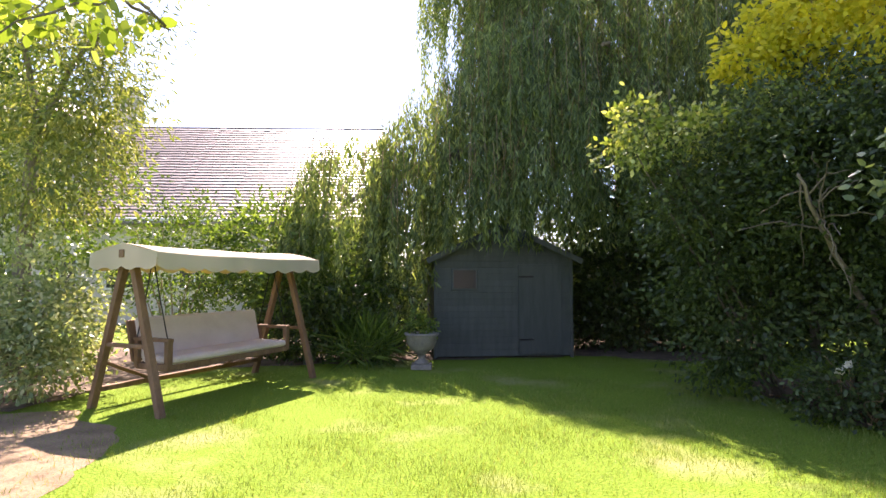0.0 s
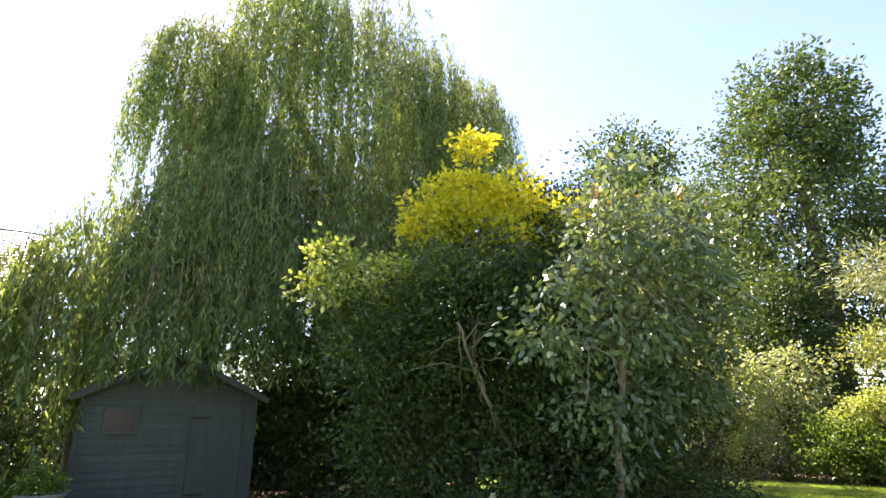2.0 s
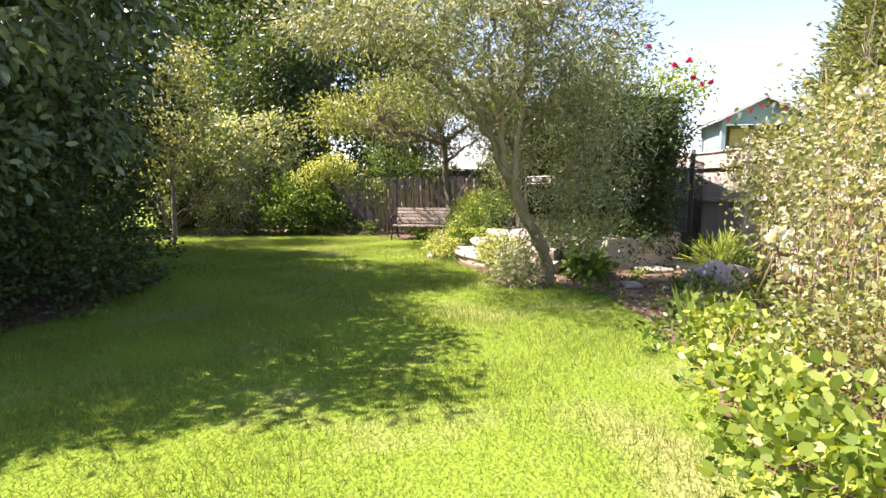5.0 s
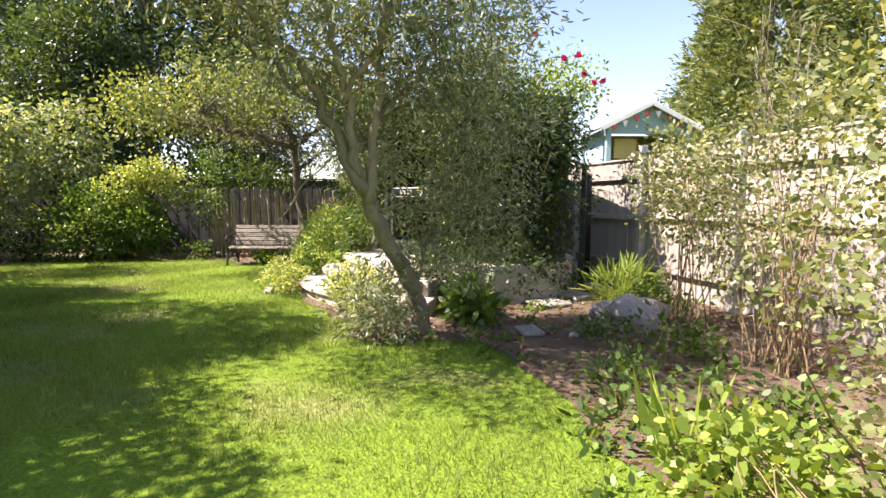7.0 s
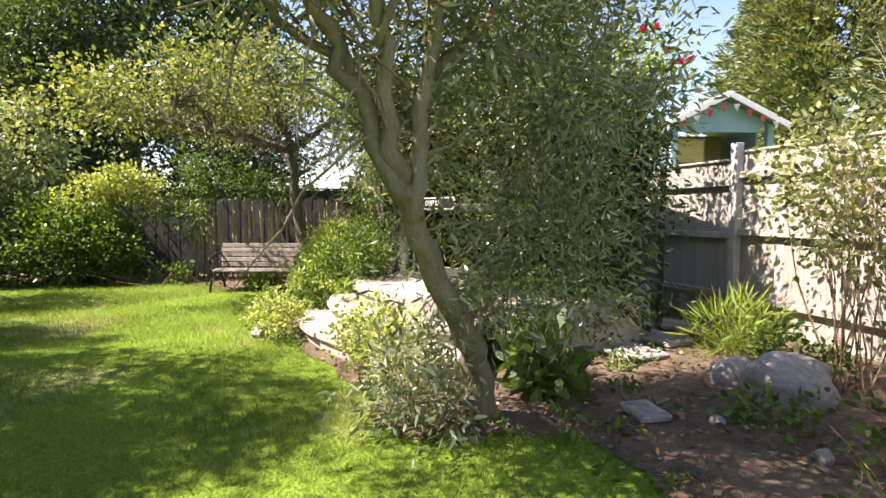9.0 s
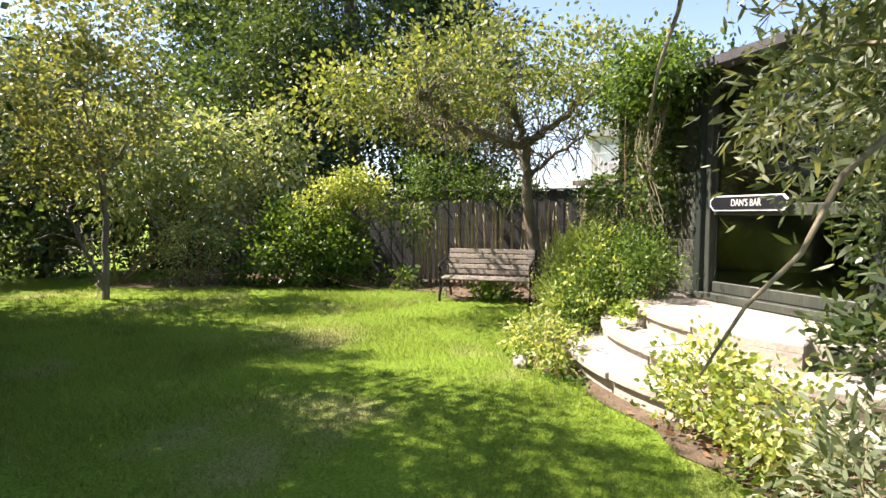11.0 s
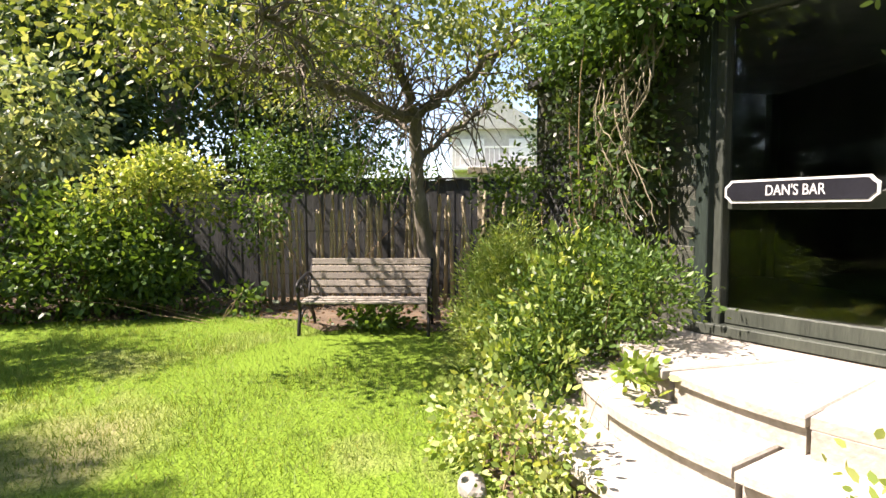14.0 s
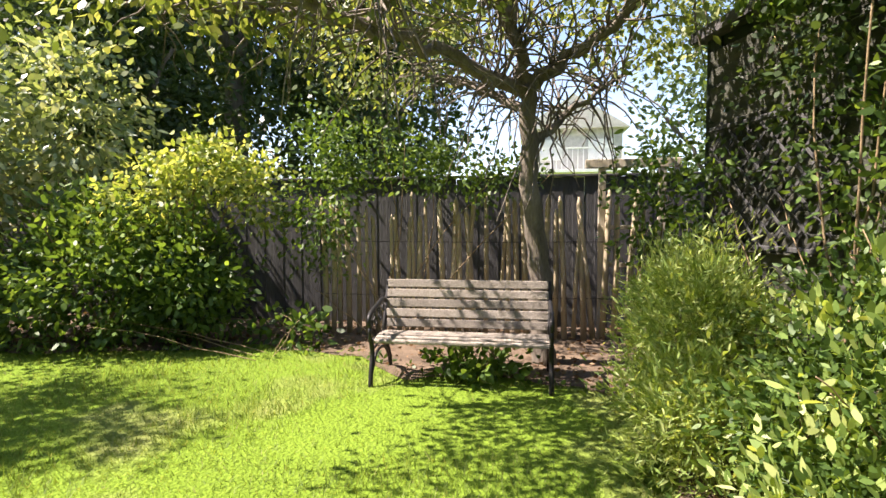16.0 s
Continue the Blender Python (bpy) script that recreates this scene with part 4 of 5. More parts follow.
# big evergreen shrub island with its golden and glossy neighbours
tree("dark_shrub_tree", "large dense dark green shrub with several stems", (5.6, 6.2), [(5.5, 6.1, 1.2), (5.4, 6.0, 2.2)], .11,
     [([(5.4, 6.2, .3), (4.4, 5.9, 1.6), (3.7, 5.6, 2.6)], .05, .015), ([(5.8, 6.2, .3), (6.8, 6.0, 1.5), (7.4, 6.1, 2.4)], .05, .015), ([(5.5, 6.1, 1.2), (5.2, 6.6, 2.8), (5.0, 6.8, 3.6)], .05, .015)],
     [((5.2, 6.4, 2.3), (1.5, 1.2, 1.2), 330), ((6.9, 6.2, 1.7), (1.5, 1.1, 1.5), 330), ((4.4, 6.3, 2.9), (1.0, .9, .9), 170), ((5.6, 5.6, 1.2), (1.2, .9, 1.0), 200), ((6.4, 6.6, 3.2), (1.2, 1.0, .9), 190), ((5.3, 6.9, 3.5), (1.2, .8, .8), 150), ((3.5, 7.0, 2.4), (.9, .7, .9), 160), ((3.7, 6.9, 1.2), (.8, .6, .9), 120), ((6.3, 4.9, 3.9), (.9, .6, .6), 100), ((7.3, 5.2, 3.5), (.9, .7, .7), 110)],
     LEAF_DARK, (.075, .035), 55, .2, .2, twigs=60, category="shrub")
tree("golden_maple", "maple with bright golden yellow leaves", (4.9, 7.2), [(4.85, 7.1, 1.5), (4.8, 7.1, 3.4)], .07,
     [([(4.8, 7.1, 3.2), (4.8, 7.0, 4.4), (4.9, 6.9, 5.6)], .03, .01), ([(4.8, 7.1, 3.0), (5.4, 6.9, 4.2), (5.9, 6.8, 5.0)], .03, .01), ([(4.8, 7.1, 3.1), (4.4, 7.3, 4.1), (4.1, 7.4, 4.7)], .03, .01), ([(5.4, 6.9, 4.0), (6.4, 6.6, 4.9), (7.2, 6.3, 5.3)], .025, .01)],
     [((4.9, 6.95, 4.95), (.75, .6, .4), 48), ((4.85, 6.9, 5.7), (.26, .25, .5), 20), ((5.6, 6.8, 5.05), (.6, .5, .4), 30), ((4.2, 7.3, 4.5), (.5, .45, .35), 34), ((5.2, 6.8, 4.3), (.7, .5, .4), 45), ((6.4, 6.5, 4.7), (.5, .5, .35), 16)], LEAF_GOLD, (.1, .06), 34, .13, .35, twigs=40)
plant("amber_maple", "maple branch with amber and yellow tip leaves", "tree", (7.6, 6.2), [((7.4, 6.0, 5.1), (.5, .4, .25), 16), ((8.3, 5.7, 5.0), (.5, .4, .3), 18)], LEAF_AMBER, (.1, .06), 22, .14, .35, 5, .03, ROUGH_STEM)
plant("yellow_green_shrub", "arching shrub with yellow green tip leaves", "shrub", (4.3, 7.0), [((2.6, 7.1, 3.55), (.45, .35, .3), 26), ((3.3, 6.9, 3.4), (.6, .45, .3), 42), ((2.5, 7.1, 3.15), (.4, .35, .22), 16), ((3.9, 6.8, 3.6), (.4, .4, .3), 20)], LEAF_YELLOW, (.085, .045), 22, .11, .2, 5, .022, ROUGH_STEM)
tree("glossy_leaved_tree", "tree with drooping glossy grey green leaves, sky sheen in their colour", (5.4, 4.95), [(5.3, 4.7, 1.3), (5.15, 4.3, 2.4)], .055,
     [([(5.15, 4.3, 2.3), (4.7, 4.0, 2.9), (4.4, 3.9, 3.4)], .025, .008), ([(5.15, 4.3, 2.3), (5.5, 4.0, 3.2), (5.9, 3.8, 3.7)], .025, .008), ([(5.15, 4.3, 2.2), (4.5, 4.4, 2.4), (4.1, 4.5, 2.2)], .022, .008), ([(5.15, 4.3, 2.4), (5.0, 4.0, 3.4), (4.85, 3.8, 4.2)], .022, .006)],
     [((4.75, 4.0, 3.2), (.55, .45, .4), 40), ((5.5, 3.9, 3.3), (.75, .5, .4), 48), ((4.85, 3.85, 3.95), (.35, .3, .4), 16), ((5.2, 4.2, 2.6), (.7, .5, .45), 46), ((4.2, 4.5, 2.2), (.45, .4, .22), 20), ((6.1, 4.1, 2.9), (.6, .5, .5), 36), ((5.9, 3.9, 3.85), (.4, .35, .25), 14), ((6.5, 4.6, 2.1), (.6, .5, .6), 36), ((5.4, 4.7, 1.6), (.7, .4, .6), 40), ((4.1, 4.3, 2.75), (.3, .3, .2), 8)], LEAF_GLOSSY, (.105, .05), 24, .14, .75, twigs=50)
plant("rose_bush", "low rose bush with white blooms at the lawn edge", "shrub", (4.45, 5.7), [((4.3, 5.6, .45), (.6, .45, .45), 70), ((5.2, 5.0, .4), (.7, .35, .4), 80), ((6.6, 5.05, .45), (.9, .4, .5), 90), ((7.9, 5.5, .5), (.5, .5, .5), 60)], LEAF_DARK, (.06, .035), 34, .13, .1, 12, .01)


def bloom(name, at, r, mat, label):
    """A double bloom: cupped petals in rising rings."""
    e = base_of(name, at, 0, label, "flower")
    qs = []
    for ring in range(4):
        n = 8 - ring
        for k in range(n):
            a = k * math.tau / n + ring * .4
            d = np.array((math.cos(a), math.sin(a), .25 + ring * .55))
            qs.append((np.array((0, 0, r * .1 * ring)), d))
    faces_mesh("petals", leaf_quads(np.array([q[0] for q in qs]), np.array([q[1] for q in qs]), r, r * .9), 4, mat, e)
    part("stalk", tube_bm([(0, 0, .01), (.02, .01, -.12), (.05, .06, -.3)], .004, 5), TWIG, e)
    e["group"] = "garden blooms"


for p in ((3.95, 5.45, .56), (4.02, 5.42, .63), (4.42, 5.4, .58), (4.4, 5.38, .38)):
    bloom("white_rose", p, .055, PETAL_WHITE, "full white rose bloom on its bush")

tree("tall_island_tree", "tall dark tree rising out of the shrub island", (8.0, 7.0), [(8.0, 6.9, 1.6), (7.9, 6.9, 3.2)], .1,
     [([(7.9, 6.9, 2.6), (7.3, 6.8, 4.0), (6.9, 6.7, 4.8)], .05, .012), ([(7.9, 6.9, 2.8), (8.6, 6.8, 4.2), (9.0, 6.6, 5.0)], .05, .012), ([(7.9, 6.9, 3.1), (8.0, 7.0, 4.6), (8.1, 7.1, 5.8)], .05, .012)],
     [((7.7, 6.9, 4.0), (1.3, 1.0, 1.1), 190), ((8.5, 6.7, 2.6), (1.0, .9, 1.2), 170), ((8.1, 7.0, 5.3), (1.0, .9, .8), 110), ((8.4, 6.6, 6.3), (.9, .8, .7), 80), ((9.3, 6.6, 4.6), (1.1, .9, 1.2), 130), ((6.6, 6.6, 4.3), (.8, .7, .7), 60)], LEAF_DARK, (.085, .045), 46, .2, .2, twigs=50)

# background trees
def big_tree(name, label, x, y, h, r, mat, n, leaf=(.2, .1), trunk_r=.3, low=.15):
    blobs = []
    for k in range(9):
        t = (k + .5) / 9
        z = h * (low + (1 - low) * t * .92)
        rr = r * (1.0 - .55 * abs(t - .4) - .25 * t)
        a = k * 2.4
        blobs.append(((x + .45 * r * math.cos(a) * (1 - t), y + .45 * r * math.sin(a) * (1 - t), z), (rr, rr, h * .13), n // 9))
    limbs = [([(x, y, h * .3), (x + r * .4 * math.cos(k), y + r * .4 * math.sin(k), h * .5), (x + r * .7 * math.cos(k), y + r * .7 * math.sin(k), h * .62)], trunk_r * .35, .03) for k in (0, 1.6, 3.1, 4.7)]
    return tree(name, label, (x, y), [(x + .1, y, h * .35), (x, y + .1, h * .7)], trunk_r, limbs, blobs, mat, leaf, 48, .34, .25)


big_tree("oak_tree", "tall dark green broadleaved tree behind the garden", 23.5, 14.8, 12.5, 4.3, LEAF_DARK, 760)
big_tree("holm_oak", "tall dark evergreen tree behind the border", 21.9, 9.4, 15.5, 4.4, LEAF_DARK, 1100)
big_tree("dark_evergreen", "dense dark evergreen tree in the corner", 10.0, 11.0, 7.8, 2.1, LEAF_DARK, 560, (.15, .08))
big_tree("laurel_tree", "tall laurel with mid green glossy leaves", 15.2, 13.2, 5.0, 1.7, LEAF_GLOSSY, 470, (.13, .06), .09, .05)
big_tree("laurel_tree", "tall laurel with dark green glossy leaves", 18.3, 9.4, 6.2, 1.6, LEAF_DARK, 470, (.13, .06), .09, .1)
big_tree("boundary_tree", "dark tree standing behind the board fence", 21.0, 5.9, 7.6, 1.7, LEAF_DARK, 330, (.16, .08), .15, .2)
big_tree("boundary_tree", "small dark tree behind the board fence", 20.5, -.3, 4.8, 1.5, LEAF_DARK, 110, (.13, .07), .1, .3)
big_tree("left_boundary_tree", "green tree beside the house", -9.0, 10.5, 7.0, 2.3, LEAF_MID, 340, (.13, .07), .16, .3)


def conifer(x, y, h, r, label, mat):
    e = base_of("cypress", (0, 0, 0), 0, label, "tree")
    limb("trunk", [(x, y, -.1), (x, y, h * .5), (x, y, h * .95)], .16, .03, BARK, e)
    qs = []
    for k in range(int(170 * h)):
        t = rng.random() ** .8
        a = rng.uniform(0, math.tau)
        rr = r * (1 - t) ** .75 * rng.uniform(.55, 1.08) * (1 + .18 * math.sin(a * 5 + t * 20))
        c = np.array((x + rr * math.cos(a), y + rr * math.sin(a), .2 + t * h))
        m = 26
        s = rng.random((m, 1))
        out = np.array((math.cos(a), math.sin(a), .35))
        at = c + (s - .5) * out * .7 + rng.normal(0, .1, (m, 3))
        way = out + rng.normal(0, .5, (m, 3))
        qs.append(leaf_quads(at, way, .2, .06))
    faces_mesh("crown", np.concatenate(qs), 4, mat, e)


for x, y, h, r in ((15.5, -9.5, 8.2, 3.0), (18.6, -8.5, 9.0, 3.0), (12.2, -12, 7.6, 3.0), (8.5, -13.5, 6.5, 3.0), (22.5, -9.5, 8, 2.8)):
    conifer(x, y, h, r, "tall yellow green cypress beyond the fence", LEAF_CONIFER)


def bare_shrub():
    """A leafless shrub: pale forking stems and fine twigs."""
    e = base_of("bare_shrub", (11.7, -4.7, 0), 0, "leafless pale grey shrub behind the fence", "shrub")
    for k in range(9):
        a, r = k * .7, rng.uniform(.3, .8)
        tip = Vector((r * math.cos(a), r * math.sin(a), rng.uniform(2.9, 3.7)))
        limb("stem", [(.1 * math.cos(a), .1 * math.sin(a), -.03), tip * .5 + Vector((0, 0, .2)), tip], .022, .006, BARK_PALE, e, .02, 6)
        bm = bmesh.new()
        for q in range(16):
            p = tip * rng.uniform(.55, 1.0)
            d = Vector(rng.normal(0, .22, 3)) + Vector((0, 0, .15))
            tube_bm([p, p + d, p + d * 1.7 + Vector((0, 0, -.04))], [.006, .004, .002], 4, bm)
        part("twig", bm, BARK_PALE, e)["kind"] = "stuff"


bare_shrub()

# olive in its bed
tree("olive_tree", "old leaning olive tree with silvery leaves", (9.4, .22), [(9.25, .32, .45), (8.9, .55, .98), (8.62, .72, 1.45)], .1,
     [([(8.62, .72, 1.4), (8.45, .95, 1.95), (8.2, 1.2, 2.35), (7.8, 1.6, 2.75), (7.4, 2.0, 3.0)], .055, .014), ([(8.62, .72, 1.42), (8.35, .78, 2.05), (8.1, .85, 2.5), (7.7, .8, 3.0)], .05, .014),
      ([(8.7, .68, 1.3), (8.6, .6, 1.9), (8.5, .5, 2.6), (8.4, .45, 3.6)], .055, .016), ([(8.5, .5, 2.6), (8.8, .4, 3.6), (9.0, .3, 4.8)], .035, .01), ([(8.6, .6, 1.9), (8.95, .2, 2.5), (9.2, -.1, 3.1)], .035, .01),
      ([(8.35, .78, 2.0), (8.0, .4, 2.6), (7.6, .1, 3.0)], .026, .008), ([(9.25, .32, .5), (9.35, .1, 1.2), (9.4, -.15, 1.9)], .03, .01), ([(8.45, .95, 1.95), (8.5, 1.6, 2.5), (8.3, 2.3, 2.95)], .03, .008)],
     [((7.7, 1.7, 3.0), (.85, .7, .3), 90), ((7.9, 2.5, 3.1), (.8, .6, .3), 75), ((8.5, 1.0, 3.1), (.9, .8, .5), 120), ((7.4, .7, 3.2), (.7, .6, .35), 60), ((8.9, 0.0, 2.9), (.9, .8, .7), 150), ((8.8, .5, 4.0), (1.4, 1.2, .6), 170), ((8.9, .3, 5.0), (1.0, 1.0, .6), 80), ((9.4, -.3, 2.1), (.65, .6, .8), 130), ((9.45, -.25, 1.2), (.45, .45, .6), 80), ((8.9, 1.9, 3.3), (.8, .7, .4), 60), ((9.0, .75, 1.9), (.35, .35, .35), 24), ((8.3, 1.15, 2.45), (.7, .6, .3), 46), ((8.95, .5, 2.4), (.6, .6, .5), 80), ((9.55, .8, 1.75), (.38, .3, .35), 40), ((7.9, .3, 2.6), (.6, .5, .25), 26), ((9.2, .5, 1.0), (.3, .3, .5), 26)],
     LEAF_OLIVE, (.075, .017), 40, .16, .15, BARK_PALE, 110)
plant("olive_skirt", "silvery young olive shoots round the trunk", "shrub", (9.2, .62), [((9.25, .72, .3), (.4, .28, .28), 40), ((8.95, .5, .2), (.25, .22, .17), 14)], LEAF_OLIVE, (.075, .02), 30, .11, .1, 8, .008)

# apple tree over the bench
tree("apple_tree", "spreading old apple tree over the bench", (15.68, 2.88), [(15.6, 2.92, .8), (15.5, 3.0, 1.6), (15.42, 3.04, 2.45)], .12,
     [([(15.44, 3.04, 2.33), (15.0, 3.5, 2.52), (14.3, 4.0, 2.55), (13.5, 4.6, 2.6)], .075, .02), ([(15.43, 3.04, 2.38), (15.2, 3.15, 2.8), (14.9, 3.5, 3.2), (14.6, 4.4, 3.4)], .07, .02),
      ([(15.42, 3.02, 2.42), (15.3, 2.65, 2.62), (15.0, 2.1, 2.95), (14.6, 1.5, 3.2)], .07, .02), ([(15.46, 3.02, 2.2), (16.1, 3.6, 2.6), (16.6, 4.3, 2.9)], .05, .015),
      ([(15.48, 3.0, 1.9), (15.9, 2.6, 2.3), (16.4, 2.1, 2.7)], .045, .015), ([(14.3, 4.0, 2.55), (13.7, 3.8, 2.75), (13.0, 3.9, 2.7)], .03, .01), ([(14.3, 4.0, 2.55), (14.2, 4.9, 2.7), (14.0, 5.6, 2.7)], .03, .01), ([(15.2, 3.2, 2.8), (15.0, 3.2, 3.5), (14.8, 3.4, 4.1)], .04, .012)],
     [((14.1, 4.4, 2.95), (1.4, 1.3, .42), 85), ((15.3, 3.5, 3.5), (1.6, 1.5, .6), 105), ((13.6, 3.4, 3.2), (1.0, .9, .45), 70), ((14.6, 1.9, 3.3), (1.1, 1.0, .5), 75), ((13.3, 4.9, 2.75), (.8, .8, .35), 55), ((16.3, 4.4, 3.0), (.9, .9, .5), 55), ((15.9, 2.1, 3.1), (.9, .8, .6), 75)],
     LEAF_APPLE, (.07, .04), 26, .19, .25, BARK, 520)

# young tree at the end of the lawn
tree("young_tree", "slender young tree with pale yellow green leaves", (13.3, 9.2), [(13.35, 9.2, 1.2), (13.3, 9.15, 2.6)], .06,
     [([(13.3, 9.2, .1), (13.0, 9.35, 1.0), (12.7, 9.5, 2.0)], .035, .012), ([(13.33, 9.18, 1.8), (13.7, 8.9, 2.8), (13.9, 8.8, 3.4)], .025, .008), ([(13.33, 9.18, 1.6), (12.9, 8.9, 2.6), (12.6, 8.7, 3.2)], .025, .008)],
     [((13.1, 9.1, 3.0), (1.2, 1.1, .9), 150), ((13.0, 9.0, 4.1), (.9, .9, .7), 90), ((12.7, 9.4, 2.1), (.8, .6, .4), 45)], LEAF_ROSE, (.08, .05), 26, .18, .3, twigs=60)

# hanging tree at the house side and the near spray of leaves
tree("left_tree", "tall tree with fine drooping yellow green leaves", (-6.6, 8.4), [(-6.5, 8.4, 2), (-6.3, 8.3, 4)], .16,
     [([(-6.3, 8.3, 3.8), (-5.4, 8.0, 5), (-4.8, 7.8, 5.2)], .06, .015), ([(-6.3, 8.3, 3.8), (-6.0, 7.6, 5), (-5.6, 7.0, 5.4)], .06, .015)],
     [((-6.0, 8.1, 4.6), (1.4, 1.2, 1.3), 190), ((-5.2, 7.8, 4.0), (.7, .8, 1.1), 90), ((-6.0, 7.8, 3.0), (1.2, 1.0, .9), 110), ((-6.0, 7.9, 6.0), (1.7, 1.4, 1.0), 130)], LEAF_APPLE, (.11, .03), 34, .2, .8, twigs=40)
tree("overhanging_tree", "leafy branch with large light green leaves", (-4.2, 1.6), [(-4.1, 1.7, 2), (-3.7, 2.0, 3.2)], .1,
     [([(-3.8, 1.9, 3.0), (-3.0, 2.6, 3.3), (-2.1, 3.2, 3.25), (-1.75, 3.4, 3.1)], .03, .006)], [((-2.2, 3.2, 3.15), (.45, .3, .13), 16), ((-3.3, 2.4, 3.5), (.8, .6, .35), 40)], LEAF_BRIGHT, (.1, .065), 12, .1, .5, twigs=10)

# ---- shrubs by the house and shed ----
plant("variegated_bush", "large bush with pale variegated leaves", "shrub", (-5.4, 6.9), [((-5.3, 6.9, 1.0), (1.0, .85, .9), 210), ((-4.8, 6.6, .7), (.6, .5, .6), 80)], LEAF_PALE, (.07, .04), 36, .15, .2, 8)
plant("hedge_shrub", "green shrub behind the swing seat", "shrub", (-4.9, 9.9), [((-5.0, 10.2, 1.7), (1.2, .7, 1.2), 200)], LEAF_MID, (.08, .04), 34, .2, .2, 8)
plant("rhododendron", "broad shrub with long green leaves", "shrub", (-3.3, 10.5), [((-3.3, 10.6, 2.0), (1.1, .8, 1.0), 130), ((-2.3, 10.3, 1.2), (1.2, .6, 1.1), 140)], LEAF_MID, (.15, .05), 28, .2, .1, 9)
plant("laurel_shrub", "dark green shrub beside the shed", "shrub", (-1.4, 10.1), [((-1.4, 10.1, 1.0), (.9, .5, 1.0), 140), ((-2.6, 9.9, .6), (.8, .45, .6), 80)], LEAF_DARK, (.11, .04), 34, .18, .2, 9)
plant("strap_leaf_clump", "clump of long arching strap leaves", "plant", (-1.35, 9.45), [((-1.4, 9.5, .35), (.45, .3, .3), 40)], LEAF_MID, (.5, .03), 14, .1, -.5, 0)
plant("dark_hedge", "dark hedge in deep shade beside the shed", "hedge", (4.6, 11.6), [((4.0, 11.9, 1.5), (1.6, .8, 1.9), 420), ((6.4, 11.4, 1.6), (1.8, 1.0, 2.0), 420), ((8.4, 10.0, 1.6), (1.3, 1.4, 1.9), 300)], LEAF_DARK, (.12, .06), 40, .22, .2, 10)
plant("dark_hedge", "dark hedge in deep shade behind the shed", "hedge", (-2, 12.4), [((-3, 12.8, 1.5), (2, .7, 1.5), 200), ((0, 13.2, 1.6), (1.8, .6, 1.7), 200), ((3, 14.5, 1.6), (2.2, .8, 1.8), 240)], LEAF_DARK, (.12, .06), 40, .22, .2, 6)

plant("dark_hedge", "dark hedge closing the end of the garden", "hedge", (13, 13.2), [((11.5, 13.2, 1.3), (1.8, .7, 1.6), 200), ((14.5, 13.4, 1.4), (2.0, .7, 1.7), 220), ((17.5, 12.4, 1.6), (1.6, .9, 1.8), 200)], LEAF_DARK, (.12, .06), 40, .22, .2, 10)
# pale leaf material stands in for the sun on this laurel
plant("sunlit_laurel", "tall leafy laurel with sunlight put into its pale leaf colour", "shrub", (14.9, 10.7), [((14.8, 10.3, 2.3), (.9, .6, 1.2), 120), ((15.9, 9.3, 2.2), (.8, .6, 1.2), 120), ((16.6, 8.4, 2.4), (.6, .6, 1.0), 70)], LEAF_PALE, (.13, .06), 26, .2, .5, 9)

# ---- back border ----
plant("golden_elaeagnus", "broad shrub with yellow and green variegated leaves", "shrub", (16.2, 6.9), [((16.1, 7.0, 1.5), (.45, .4, .45), 55), ((16.2, 6.5, 1.9), (.4, .35, .35), 40), ((16.0, 7.5, 1.1), (.4, .4, .35), 34), ((16.35, 6.0, 1.6), (.3, .3, .4), 24)], LEAF_YELLOW, (.075, .045), 30, .14, .2, 8)
plant("dark_laurel", "rounded shrub with dark green leaves", "shrub", (15.8, 7.6), [((15.75, 7.4, .75), (.7, .9, .75), 190), ((15.9, 6.5, .7), (.45, .5, .6), 90)], LEAF_MID, (.09, .045), 32, .15, .2, 8)
plant("silver_shrub", "pale grey green shrub in the border", "shrub", (15.2, 9.3), [((15.2, 9.2, .7), (.5, .6, .6), 95)], LEAF_PALE, (.07, .03), 30, .14, .2, 7)
plant("climbing_rose", "climber with light green leaves over the paling", "climber", (16.55, 4.6), [((16.5, 4.6, 2.0), (.35, .9, .3), 40), ((16.5, 3.6, 1.75), (.3, .7, .25), 35), ((16.5, 5.3, 1.6), (.35, .4, .9), 60)], LEAF_MID, (.07, .035), 26, .14, .3, 8, .009)
plant("border_perennial", "low leafy green plant at the lawn edge", "plant", (15.6, 5.4), [((15.9, 5.4, .2), (.25, .35, .16), 16), ((15.4, 8.3, .22), (.3, .5, .2), 26)], LEAF_MID, (.1, .055), 12, .1, 0, 6, .005)
plant("bench_plant", "leafy green plant growing under the bench", "plant", (15.15, 3.5), [((15.1, 3.45, .15), (.26, .38, .1), 30)], LEAF_MID, (.08, .05), 14, .07, 0, 5, .006)
plant("arch_shrub", "green shrub round the timber arch", "shrub", (15.7, 1.95), [((15.6, 1.9, 1.4), (.3, .3, .5), 34)], LEAF_MID, (.08, .035), 26, .15, .3, 8, .01)
plant("feathery_shrub", "soft feathery yellow green shrub by the steps", "shrub", (13.9, 2.05), [((13.9, 2.1, .66), (.42, .3, .4), 120), ((14.4, 1.95, .7), (.4, .36, .42), 90), ((13.5, 2.25, .35), (.4, .25, .3), 60)], LEAF_FEATHER, (.055, .01), 110, .1, -.5, 14, .008)
